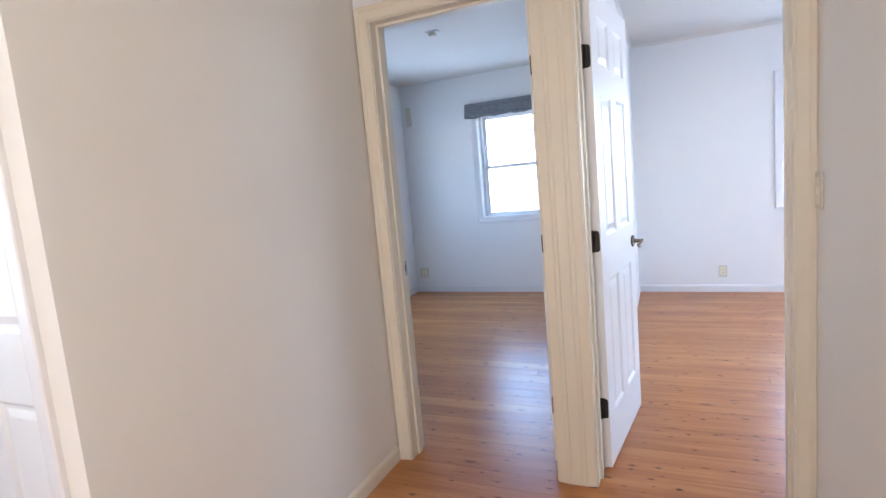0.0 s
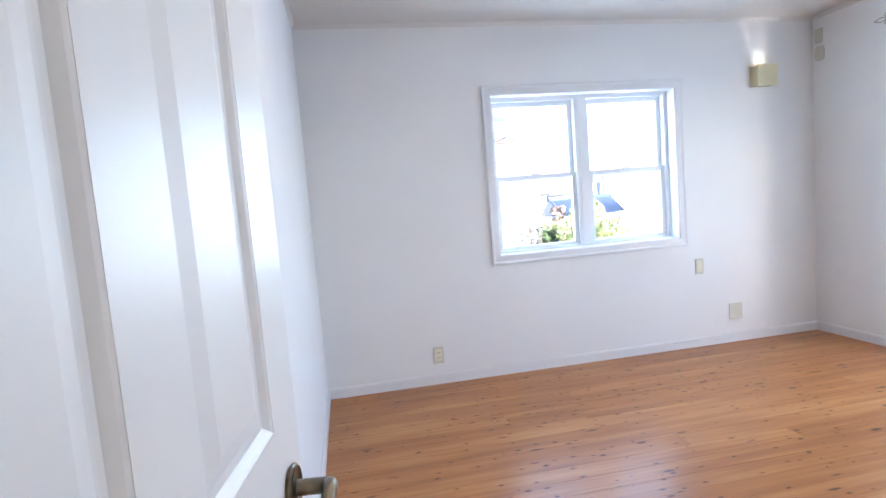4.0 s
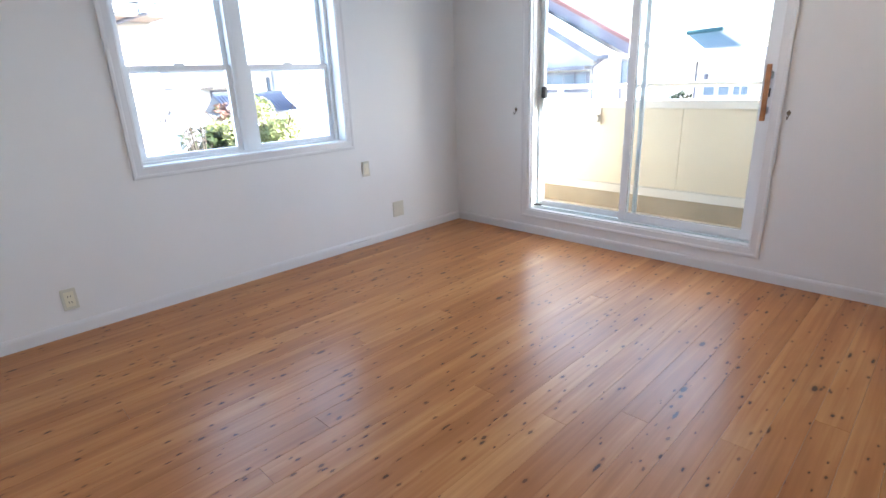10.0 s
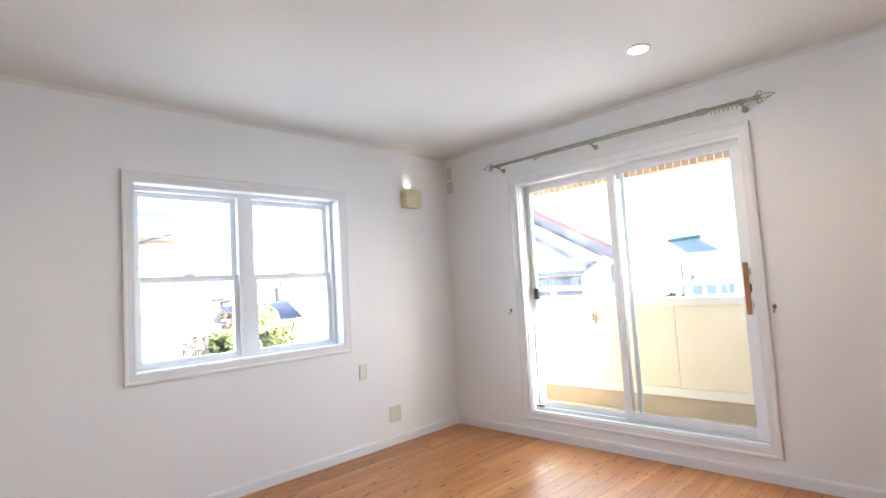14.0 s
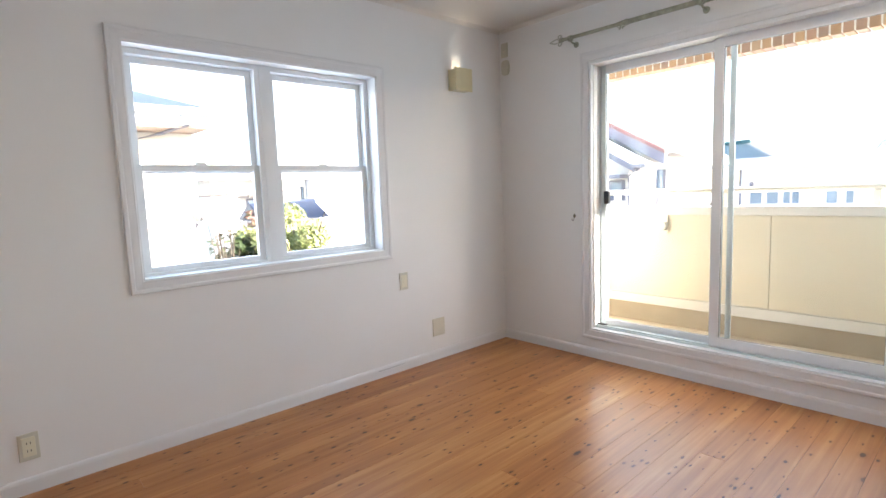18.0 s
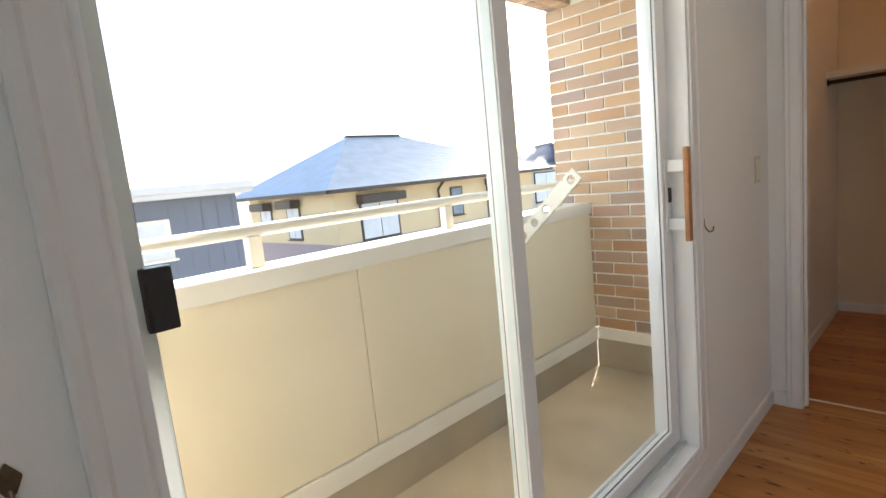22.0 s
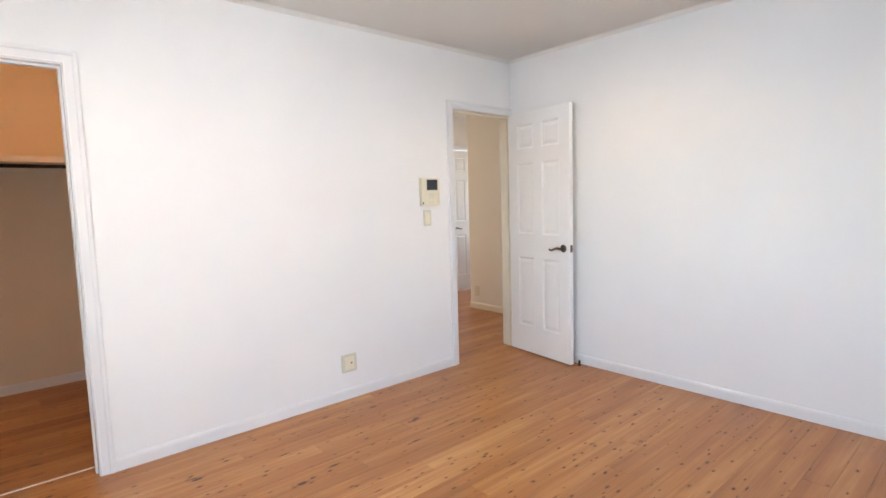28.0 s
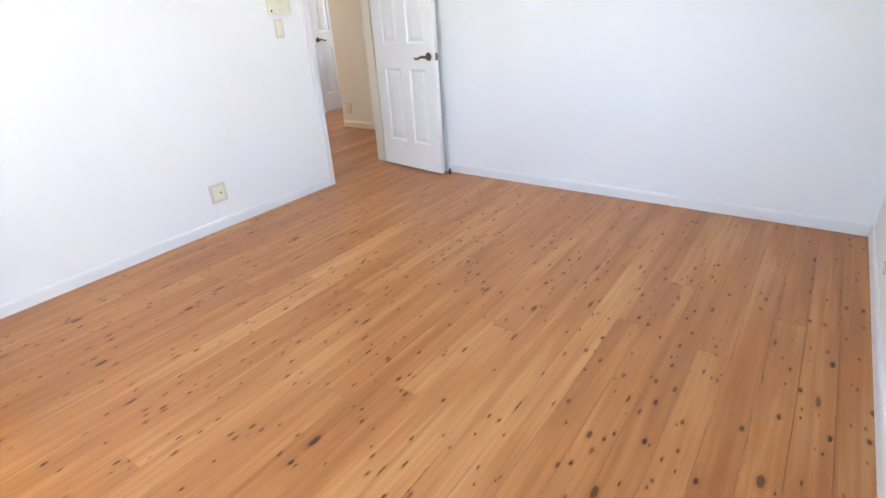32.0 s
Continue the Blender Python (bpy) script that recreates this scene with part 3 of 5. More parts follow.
def six_panel_door(name, label, width, m, height=2.02, handle=True, hinges=True, group="six-panel doors"):
    """Local x from the hinge edge, y from -0.035 (one face) to 0 (the face at the pin), z from the leaf's foot."""
    th = 0.035
    top = tagged(new(name), label, "door", group)
    st, mid = 0.105 * width / 0.685, 0.095 * width / 0.685
    pw = (width - 2 * st - mid) / 2
    rails = [0.0, 0.223, 0.816, 1.010, 1.605, 1.721, height - 0.099, height]
    body = boxes((0, st, -th, 0, 0, height), (width - st, width, -th, 0, 0, height), (st + pw, st + pw + mid, -th, 0, 0, height))
    for z0, z1 in zip(rails[0::2], rails[1::2]):
        for x in (st, st + pw + mid):
            box(x, x + pw, -th, 0, z0, z1, bm=body)
    part("leaf", body, DOORP, top)
    for z0, z1 in zip(rails[1::2], rails[2::2]):
        for x in (st, st + pw + mid):
            bm = bmesh.new()
            # sloped sticking, recessed flat and raised field on both faces
            for face, out in ((0.0, 1), (-th, -1)):
                steps = [(0.0, 0.0), (0.004, -0.002), (0.012, -0.0085), (0.018, -0.009), (0.022, -0.009), (0.044, -0.003)]
                loops = []
                for w, d in steps:
                    y = face + out * (d - 0.0005)
                    loops.append([bm.verts.new(p) for p in ((x + w, y, z0 + w), (x + pw - w, y, z0 + w), (x + pw - w, y, z1 - w), (x + w, y, z1 - w))])
                for a, b in zip(loops, loops[1:]):
                    for k in range(4):
                        bm.faces.new((a[k], a[(k + 1) % 4], b[(k + 1) % 4], b[k]))
                bm.faces.new(loops[-1])
            bmesh.ops.recalc_face_normals(bm, faces=bm.faces)
            part("panel", bm, DOORP, top)
    if handle:
        hx, hz = width - 0.062, 0.915
        for y, s in ((0.0, 1), (-th, -1)):
            rose = part("rosette", disc((hx, y, hz), (0, s, 0), 0.031, 0.009, 28, 0.003), NICKEL, top, "antique nickel rosette", True)
            part("neck", rod([(hx, y + s * 0.008, hz), (hx, y + s * 0.05, hz)], 0.0105, 14), NICKEL, rose)
            lever = tube_path([(hx, y + s * 0.05, hz), (hx - 0.02, y + s * 0.054, hz + 0.004), (hx - 0.055, y + s * 0.053, hz - 0.006), (hx - 0.088, y + s * 0.052, hz - 0.016), (hx - 0.108, y + s * 0.050, hz - 0.006)])
            part("lever", rod(lever, 0.0095, 12, taper=[1.15 - 0.5 * k / (len(lever) - 1) for k in range(len(lever))]), NICKEL, rose, "curved antique nickel lever")
        part("latch_plate", box(width - 0.0005, width + 0.0015, -th / 2 - 0.012, -th / 2 + 0.012, hz - 0.028, hz + 0.028), NICKEL, top)
        part("latch_bolt", box(width + 0.0015, width + 0.011, -th / 2 - 0.006, -th / 2 + 0.006, hz - 0.009, hz + 0.009, 0.002), NICKEL, top)
    if hinges:
        for hz in (0.27, 1.0, 1.745):
            hg = part("hinge_leaf", hinge_plate(-0.0022, -0.0002, 0.002, -0.031, hz - 0.045, hz + 0.045), BRONZE, top, "dark bronze hinge leaf")
            part("knuckle", rod([(-0.0055, -0.0015, hz - 0.046), (-0.0055, -0.0015, hz + 0.046)], 0.0068, 12), BRONZE, hg)
            for dz in (-0.03, 0.0, 0.03):
                part("screw", disc((-0.0022, -0.016 + (0.006 if dz == 0 else 0), hz + dz), (-1, 0, 0), 0.0036, 0.0006, 10), BRONZE, hg)
    top.matrix_world = m
    return top


six_panel_door("panel_door", "white six-panel door standing open against the bedroom wall", 0.690, pose(ENT[0] + 0.006, 0.010, 0.012, 0, 0, 82.3))
six_panel_door("panel_door", "white six-panel door standing open inside the second bedroom", 0.68, pose(SEC[1] - 0.003, 0.002, 0.012, 0, 0, 93.0) @ Matrix.Diagonal((1, -1, 1, 1)))
for hz in (0.27, 1.0, 1.745):
    part("jamb_hinge", hinge_plate(ENT[0], ENT[0] + 0.002, 0.006, -0.03, hz - 0.033, hz + 0.057), BRONZE, j1, "dark bronze hinge leaf on the jamb")
    part("jamb_hinge", hinge_plate(SEC[1] - 0.002, SEC[1], 0.003, -0.03, hz - 0.033, hz + 0.057), BRONZE, j2, "dark bronze hinge leaf on the jamb")
six_panel_door("panel_door", "white six-panel door, closed, beside the hall corner", 0.74, pose(-1.05, -1.45, 0.01, 0, 0, 180), hinges=False)
six_panel_door("panel_door", "white six-panel door, closed, at the hall's far end", 0.70, pose(-2.15, -2.46, 0.01), hinges=False)
cased("door_frame_4", "white casing round the closed hall door", -1.80, -1.04, 0, 2.035, lambda u, v, d: (u, -1.5205 - d, v), "ltr")
cased("door_frame_5", "white casing round the far hall door", -2.16, -1.44, 0, 2.035, lambda u, v, d: (u, -2.4195 + d, v), "ltr")
stop = thing("door_stop", "small black magnetic door stop on the floor by the open door", "door stop", (0.098, 0.722, 0.0))
part("base", disc((0, 0, 0), (0, 0, 1), 0.016, 0.006, 18, 0.002), BLACK, stop)
part("post", disc((0, 0, 0.006), (0, 0, 1), 0.009, 0.035, 16, 0.002), BLACK, stop)

# ---------- windows ----------


def double_hung(name, label, m, units, v0, v1, u0, u1, deep=0.125):
    """Vinyl double-hung units side by side; local y runs outward from the wall's inner face."""
    top = tagged(new(name), label, "window", kind="structure")
    # reveal boards
    rv = 0.006
    part("reveal", box(u0, u0 + rv, -0.001, deep + 0.05, v0 + rv, v1 - rv), TRIM, top)
    part("reveal", box(u1 - rv, u1, -0.001, deep + 0.05, v0 + rv, v1 - rv), TRIM, top)
    part("reveal", box(u0, u1, -0.001, deep + 0.05, v1 - rv, v1), TRIM, top)
    part("window_sill", box(u0, u1, -0.001, deep + 0.05, v0, v0 + rv), TRIM, top)
    for bm in casing_sides(u0, u1, v0, v1, lambda u, v, d: (u, -d - 0.001, v)):
        part("casing_board", bm, TRIM, top)
    u0, u1, v0, v1 = u0 + rv, u1 - rv, v0 + rv, v1 - rv
    n = units
    mull = 0.045
    w = (u1 - u0 - mull * (n - 1)) / n
    for k in range(n):
        a = u0 + k * (w + mull)
        b = a + w
        f = 0.028
        fr = part("window_frame", boxes((a, a + f, deep - 0.03, deep + 0.06, v0, v1), (b - f, b, deep - 0.03, deep + 0.06, v0, v1),
                                        (a + f, b - f, deep - 0.03, deep + 0.06, v1 - f, v1), (a + f, b - f, deep - 0.03, deep + 0.06, v0, v0 + f * 0.5), bevel=0.002), VINYL, top)
        zm = v0 + (v1 - v0) * 0.482
        for nm, y, z0, z1 in (("lower_sash", deep - 0.012, v0 + f * 0.5, zm + 0.022), ("upper_sash", deep + 0.02, zm - 0.022, v1 - f)):
            s = 0.034
            x0, x1 = a + f, b - f
            sash = part(nm, boxes((x0, x0 + s, y, y + 0.028, z0, z1), (x1 - s, x1, y, y + 0.028, z0, z1), (x0 + s, x1 - s, y, y + 0.028, z1 - s, z1), (x0 + s, x1 - s, y, y + 0.028, z0, z0 + s * 0.85), bevel=0.003), VINYL, top)
            pane = part("pane", box(x0 + s - 0.004, x1 - s + 0.004, y + 0.011, y + 0.017, z0 + s * 0.85 - 0.004, z1 - s + 0.004), GLASS, sash)
            pane.visible_shadow = False
            if nm == "lower_sash":
                part("lock", boxes(((x0 + x1) / 2 - 0.03, (x0 + x1) / 2 + 0.03, y + 0.002, y + 0.026, z1, z1 + 0.012), bevel=0.003), VINYL, sash)
        if k:
            part("mullion", box(a - mull, a, deep - 0.032, deep + 0.06, v0, v1), VINYL, top)
    top.matrix_world = m
    return top


double_hung("window_1", "white vinyl double window with two double-hung units, sashes closed", pose(0, YN, 0), 2, NW[2], NW[3], NW[0], NW[1])
double_hung("window_2", "white vinyl double-hung window under a grey roman blind", pose(0, YN, 0), 1, W2N[2], W2N[3], W2N[0], W2N[1])
double_hung("window_3", "white vinyl double-hung window under a grey roman blind", pose(X2, 0, 0, 0, 0, 90), 1, W2W[2], W2W[3], W2W[0], W2W[1])

# sliding balcony door: local x = -y of the world, local y outward
sd = tagged(new("door_1"), "white framed sliding balcony door with two large panes, closed", "sliding door", kind="structure")
u0, u1, v0, v1 = -BD[1], -BD[0], BD[2], BD[3]
for bm in casing_sides(u0, u1, v0, v1, lambda u, v, d: (u, -d - 0.001, v)):
    part("casing_board", bm, TRIM, sd)
FD = 0.162
part("frame_side", box(u0, u0 + 0.014, -0.001, FD, v0, v1, 0.002), VINYL, sd)
part("frame_side", box(u1 - 0.010, u1, -0.001, FD, v0, v1, 0.002), VINYL, sd)
part("frame_head", box(u0 + 0.014, u1 - 0.010, -0.001, FD, v1 - 0.022, v1, 0.002), VINYL, sd)
part("frame_sill", box(u0 + 0.014, u1 - 0.010, -0.001, FD + 0.01, v0, v0 + 0.012, 0.002), VINYL, sd)
for y in (0.045, 0.100, 0.131, 0.152):
    part("track", box(u0 + 0.014, u1 - 0.010, y, y + 0.004, v0 + 0.012, v0 + 0.024), ALU, sd)
part("inner_track_cover", box(u0 + 0.014, -1.907, 0.062, 0.094, v0 + 0.012, v0 + 0.030, 0.001), ALU, sd)
part("track_plug", box(u0 + 0.016, u0 + 0.09, 0.066, 0.086, v0 + 0.0305, v0 + 0.040, 0.002), BLACK, sd)
part("guide_rib", box(u0 + 0.014, u0 + 0.020, 0.028, 0.036, v0 + 0.012, v1 - 0.022, 0.001), VINYL, sd)
part("guide_rib", box(u0 + 0.014, u0 + 0.020, 0.086, 0.094, v0 + 0.012, v1 - 0.022, 0.001), VINYL, sd)
for nm, a, b, y in (("sash_outer", u0 + 0.024, -1.866, 0.118), ("sash_inner", -1.906, u1 - 0.012, 0.068)):
    sl, sr, z0, z1 = (0.036, 0.005, v0 + 0.024, v1 - 0.022) if nm == "sash_outer" else (0.052, 0.072, v0 + 0.022, v1 - 0.022)
    rails = [(a + sl, b - sr, y, y + 0.030, z1 - 0.055, z1), (a + sl, b - sr, y, y + 0.030, z0, z0 + (0.042 if nm == "sash_outer" else 0.062))]
    sash = part(nm, boxes(*([] if nm == "sash_outer" else [(b - sr, b, y, y + 0.030, z0, z1), (a, a + sl, y, y + 0.030, z0, z1)]), *rails, bevel=0.003), VINYL, sd)
    pane = part("pane", box(a + sl - 0.006, b - sr + 0.006, y + 0.013, y + 0.020, z0 + 0.036, z1 - 0.049), GLASS, sash)
    pane.visible_shadow = False
    g0, g1, w0, w1 = a + sl, b - sr, rails[1][5], rails[0][4]
    k0, k1, gw = y + 0.0095, y + 0.0128, 0.0025
    part("gasket", boxes((g0, g0 + gw, k0, k1, w0, w1), (g1 - gw, g1, k0, k1, w0, w1), (g0 + gw, g1 - gw, k0, k1, w0, w0 + gw), (g0 + gw, g1 - gw, k0, k1, w1 - gw, w1)), GASKET, sash, "dark grey glazing gasket")
    if nm == "sash_inner":
        part("meeting_seal", box(a - 0.003, a, y + 0.006, y + 0.030, z0, z1), ALU, sash)
        part("meeting_fin", box(a + 0.001, a + 0.016, y + 0.030, y + 0.042, z0, z1, 0.001), VINYL, sash)
        part("meeting_brush", box(a + 0.006, a + 0.010, y + 0.042, y + 0.0490, z0, z1), GASKET, sash, "grey brush seal")
        part("pull_plate", box(b - 0.048, b - 0.010, y - 0.006, y, 1.02, 1.27, 0.002), VINYL, sash)
        for z in (1.045, 1.245):
            part("pull_post", box(b - 0.040, b - 0.016, y - 0.062, y - 0.006, z - 0.02, z + 0.02, 0.004), VINYL, sash)
        part("pull_bar", box(b - 0.042, b - 0.014, y - 0.078, y - 0.060, 0.985, 1.305, 0.007), HANDLEW, sash, "brown oiled wood pull")
        part("lock_lever", box(b - 0.036, b - 0.020, y - 0.012, y - 0.005, 1.12, 1.17, 0.002), BLACK, sash)
    else:
        part("side_stile", box(a, a + sl, y, y + 0.030, z0, z1, 0.003), ALU, sash, "pale green aluminium stile")
        part("side_stile", box(b - sr, b, y, y + 0.030, z0, z1, 0.003), ALU, sash, "pale green aluminium stile")
        part("catch", box(a + 0.026, a + 0.066, y - 0.014, y + 0.012, 1.115, 1.205, 0.006), BLACK, sash, "black plastic catch")
sd.matrix_world = pose(XE, 0, 0, 0, 0, -90)
# insect screen's frame, parked outside behind the outer sash
scr = thing("screen_frame", "pale green aluminium screen frame parked in the outer track", "screen frame", (XE + 0.160, 0, 0))
for y0, y1 in ((2.652, 2.684), (1.815, 1.846)):
    part("stile", box(0, 0.016, y0, y1, v0 + 0.024, v1 - 0.024, 0.002), ALU, scr)
part("rail", box(0, 0.016, 1.846, 2.652, v1 - 0.052, v1 - 0.024, 0.002), ALU, scr)
part("rail", box(0, 0.016, 1.846, 2.652, v0 + 0.024, v0 + 0.05, 0.002), ALU, scr)

# ---------- daylight at the openings, and added fill for the hall ---
DAY = (0.62, 0.82, 1.0)
WARM = (1.0, 0.83, 0.62)
lamp("daylight_window", "AREA", look(((NW[0] + NW[1]) / 2, YN + 0.21, 1.43), ((NW[0] + NW[1]) / 2, 0, 1.40)), 3.4, DAY, size=(1.42, 1.12))
lamp("daylight_balcony", "AREA", look((5.10, 1.80, 1.61), (0, 1.80, 1.55)), 5.5, DAY, size=(3.10, 1.02))
lamp("daylight_balcony_door", "AREA", look((XE - 0.018, 1.84, 1.15), (0, 1.84, 1.12)), 2.3, DAY, size=(1.68, 1.84))
lamp("daylight_second_window", "AREA", look((-1.245, YN - 0.09, 1.42), (-1.245, 0, 1.3)), 0.85, DAY, size=(0.72, 1.04))
lamp("daylight_west_window", "AREA", look((X2 + 0.09, 2.24, 1.42), (0, 2.24, 1.3)), 0.85, DAY, size=(0.72, 1.08))
# added warm fill lamps for the hall, set in openings nobody sees
lamp("hall_fill_south", "AREA", look((-0.1, -3.30, 1.40), (-0.1, 0, 1.3)), 2.35, WARM, size=(1.06, 1.36))
lamp("hall_fill_west", "AREA", look((-2.71, -2.0, 1.40), (0, -2.0, 1.3)), 0.3, (1.0, 0.92, 0.80), size=(0.62, 1.16))
# unseen wall, added only to block the sun from the hall's south opening
wall("wall_sun_block", [(-4.0, 2.5, -4.35, -4.2, -3.1, 3.3)], "unseen plain wall added to keep the sun out of the hall", CREAMT)
structure("trim", box(2.67, 2.905, YN - 0.0138, YN - 0.0110, 0.0505, 0.0518), GASKET, "thin dark open joint along the baseboard", "crack")

# ---------- balcony ----------
PX, BZ, BS, BN = 4.858, 0.093, 0.172, 3.39
structure("floor_balcony", boxes((XE + T + 0.002, PX + 0.14, BS, 1.780, -0.15, BZ), (XE + T + 0.002, PX + 0.14, 1.785, BN, -0.15, BZ)), CONCRETE, "sand-coloured screed balcony floor with a joint", "balcony floor")
pp = tagged(new("parapet"), "cream boarded balcony parapet with metal coping", "parapet", kind="structure")
part("plinth", box(PX - 0.008, PX + 0.14, BS, BN, BZ, 0.250), PLINTH, pp, "grey rendered plinth")
part("skirting", box(PX - 0.018, PX, BS, BN, 0.250, 0.324, 0.003), CREAMT, pp)
part("core", box(PX + 0.004, PX + 0.13, BS, BN, 0.250, 1.0), CREAMT, pp)
for y0, y1 in ((BS, 1.794), (1.798, BN)):
    part("siding_board", box(PX - 0.008, PX + 0.004, y0, y1, 0.330, 0.995, 0.002), PANEL, pp)
part("coping", box(PX - 0.022, PX + 0.16, BS, BN, 0.996, 1.060, 0.006), CREAMT, pp)
rl = thing("balcony_rail", "glossy cream enamelled balcony rail on short posts", "railing", (PX + 0.075, 0, 1.060))
part("bar", rod([(0, BS + 0.01, 0.118), (0, BN, 0.118)], 0.021, 16), RAILM, rl, smooth=True)
for y in (0.36, 1.24, 2.12, 3.0):
    part("post", box(-0.018, 0.018, y - 0.022, y + 0.022, 0, 0.10, 0.003), RAILM, rl)
structure("wall_outside_east", boxes((XE + T + 0.001, XE + T + 0.014, BS, BD[0] - 0.001, BZ, 2.5), (XE + T + 0.001, XE + T + 0.014, BD[1] + 0.001, BN, BZ, 2.5), (XE + T + 0.001, XE + T + 0.014, BD[0], BD[1], BD[3], 2.5)), CREAMT, "cream outer wall beside the balcony door", "wall")
structure("wall_balcony_north", box(XE + T, PX + 0.20, BN, BN + 0.16, -0.15, 2.3), material("white_outer_render", (0.80, 0.77, 0.70), 0.8, spread=0.05, scale=3, bump=0.4), "white rendered wall at the balcony's end", "wall")
bw = tagged(new("wall_brick"), "tan brick side wall of the balcony with pale mortar", "brick wall", kind="structure")
part("mortar", box(XE + T + 0.02, 5.052, BS - 0.20, BS - 0.006, 0.33, 2.40), MORTAR, bw)
part("skirting", box(XE + T + 0.02, PX - 0.024, BS - 0.006, BS + 0.012, 0.262, 0.328, 0.003), CREAMT, bw)
part("plinth", box(XE + T + 0.02, PX - 0.013, BS - 0.2, BS + 0.002, BZ, 0.261), PLINTH, bw)
bh, bl, gap = 0.0548, 0.212, 0.0102
rows = int((2.13 - 0.328) / (bh + gap)) + 1
lengths = {}


def brick_mesh(length, h, d):
    key = (round(length, 3), h, d)
    if key not in lengths:
        lengths[key] = mesh_from(box(0, length, 0, d, 0, h, 0.0035), "brick", BRICK)
    return lengths[key]


for r in range(rows):
    z = 0.330 + r * (bh + gap)
    x = XE + T + 0.021 - (0.5 * (bl + gap) if r % 2 else 0.0)
    while x < 5.055:
        a, b = max(x, XE + T + 0.021), min(x + bl, 5.055)
        if b - a > 0.03:
            o = new("brick", brick_mesh(b - a, bh, 0.014))
            o.parent, o.location = bw, (a, BS - 0.012 + random.uniform(-0.001, 0.001), z)
        x += bl + gap
    # returns on the outer end
    for y0, y1 in (((BS - 0.2, BS - 0.11), (BS - 0.1, BS - 0.014)) if r % 2 else ((BS - 0.2, BS - 0.014),)):
        o = new("brick", brick_mesh(y1 - y0, bh, 0.014))
        o.parent = bw
        o.matrix_basis = pose(5.065, y0, z, 0, 0, 90)
lt = tagged(new("lintel_brick"), "tan brick lintel over the balcony opening", "brick lintel", kind="structure")
LZ = 2.14
part("mortar", box(PX + 0.03, PX + 0.175, BS - 0.20, BN, LZ + 0.012, 2.5), MORTAR, lt)
k = 0
y = BS - 0.19
while y < BN - 0.06:
    o = new("brick", brick_mesh(0.054, 0.19, 0.014))     # upright bricks on the inner face
    o.parent = lt
    o.matrix_basis = pose(PX + 0.028, y + 0.054, LZ + 0.004, 0, 0, -90)
    o = new("brick", brick_mesh(0.054, 0.075, 0.014))     # soffit bricks
    o.parent = lt
    o.matrix_basis = pose(PX + 0.03, y + 0.054, LZ + 0.014, -90, 0, -90)
    o = new("brick", brick_mesh(0.054, 0.060, 0.014))
    o.parent = lt
    o.matrix_basis = pose(PX + 0.112, y + 0.054, LZ + 0.014, -90, 0, -90)
    y += 0.054 + gap
structure("ceiling_balcony", box(XE + T, PX + 0.03, BS - 0.2, BN, 2.40, 2.48), material("soffit_board", (0.62, 0.56, 0.47), 0.8, spread=0.05), "pale board soffit over the balcony", "ceiling")


def drying_arm(y, folded=False):
    arm = thing("drying_pole_arm", "white perforated metal drying-pole arm bolted to the parapet", "drying arm", (PX - 0.010, y, 0.845), "drying arms")
    part("bracket", box(-0.012, 0.0, -0.022, 0.022, 0.0, 0.155, 0.003), RAILM, arm)
    part("hub", box(-0.045, -0.010, -0.014, 0.014, 0.03, 0.09, 0.004), RAILM, arm)
    if folded:
        part("pivot", disc((-0.045, 0, 0.06), (-1, 0, 0), 0.030, 0.02, 20, 0.004), RAILM, arm)
        return arm
    # flat bar with round holes, rising away from the wall
    L, wd, th = 0.50, 0.031, 0.012
    bm = bmesh.new()
    holes = [0.13, 0.215, 0.30, 0.475]
    n = 20
    segs = []
    us = [0.0]
    for c in holes:
        us += [c - 0.031, c + 0.031]
    us.append(L + 0.012)
    for u0_, u1_ in zip(us[0::2], us[1::2]):
        if u1_ > u0_:
            box(u0_, u1_, -th / 2, th / 2, -wd, wd, bm=bm)
    for c in holes:
        rr = 0.019
        for s in (-th / 2, th / 2):
            inner = [bm.verts.new((c + rr * math.cos(2 * math.pi * i / n), s, rr * math.sin(2 * math.pi * i / n))) for i in range(n)]
            outer = []
            for i in range(n):
                a = 2 * math.pi * i / n
                q = max(abs(math.cos(a)) / 0.031, abs(math.sin(a)) / wd)
                outer.append(bm.verts.new((c + math.cos(a) / q, s, math.sin(a) / q)))
            for i in range(n):
                bm.faces.new((inner[i], inner[(i + 1) % n], outer[(i + 1) % n], outer[i]))
            segs.append((inner, outer))
        (i0, o0), (i1, o1) = segs[-2:]
        for i in range(n):
            bm.faces.new((i0[i], i0[(i + 1) % n], i1[(i + 1) % n], i1[i]))
            bm.faces.new((o0[i], o0[(i + 1) % n], o1[(i + 1) % n], o1[i]))
    bmesh.ops.recalc_face_normals(bm, faces=bm.faces)
    bar = part("arm_bar", bm, RAILM, arm)
    bar.matrix_basis = pose(-0.03, 0, 0.06, 0, 0, 180) @ pose(0, 0, 0, 0, -42, 0)
    return arm


drying_arm(0.975)
drying_arm(2.535, True)

# ---------- things on the walls ----------


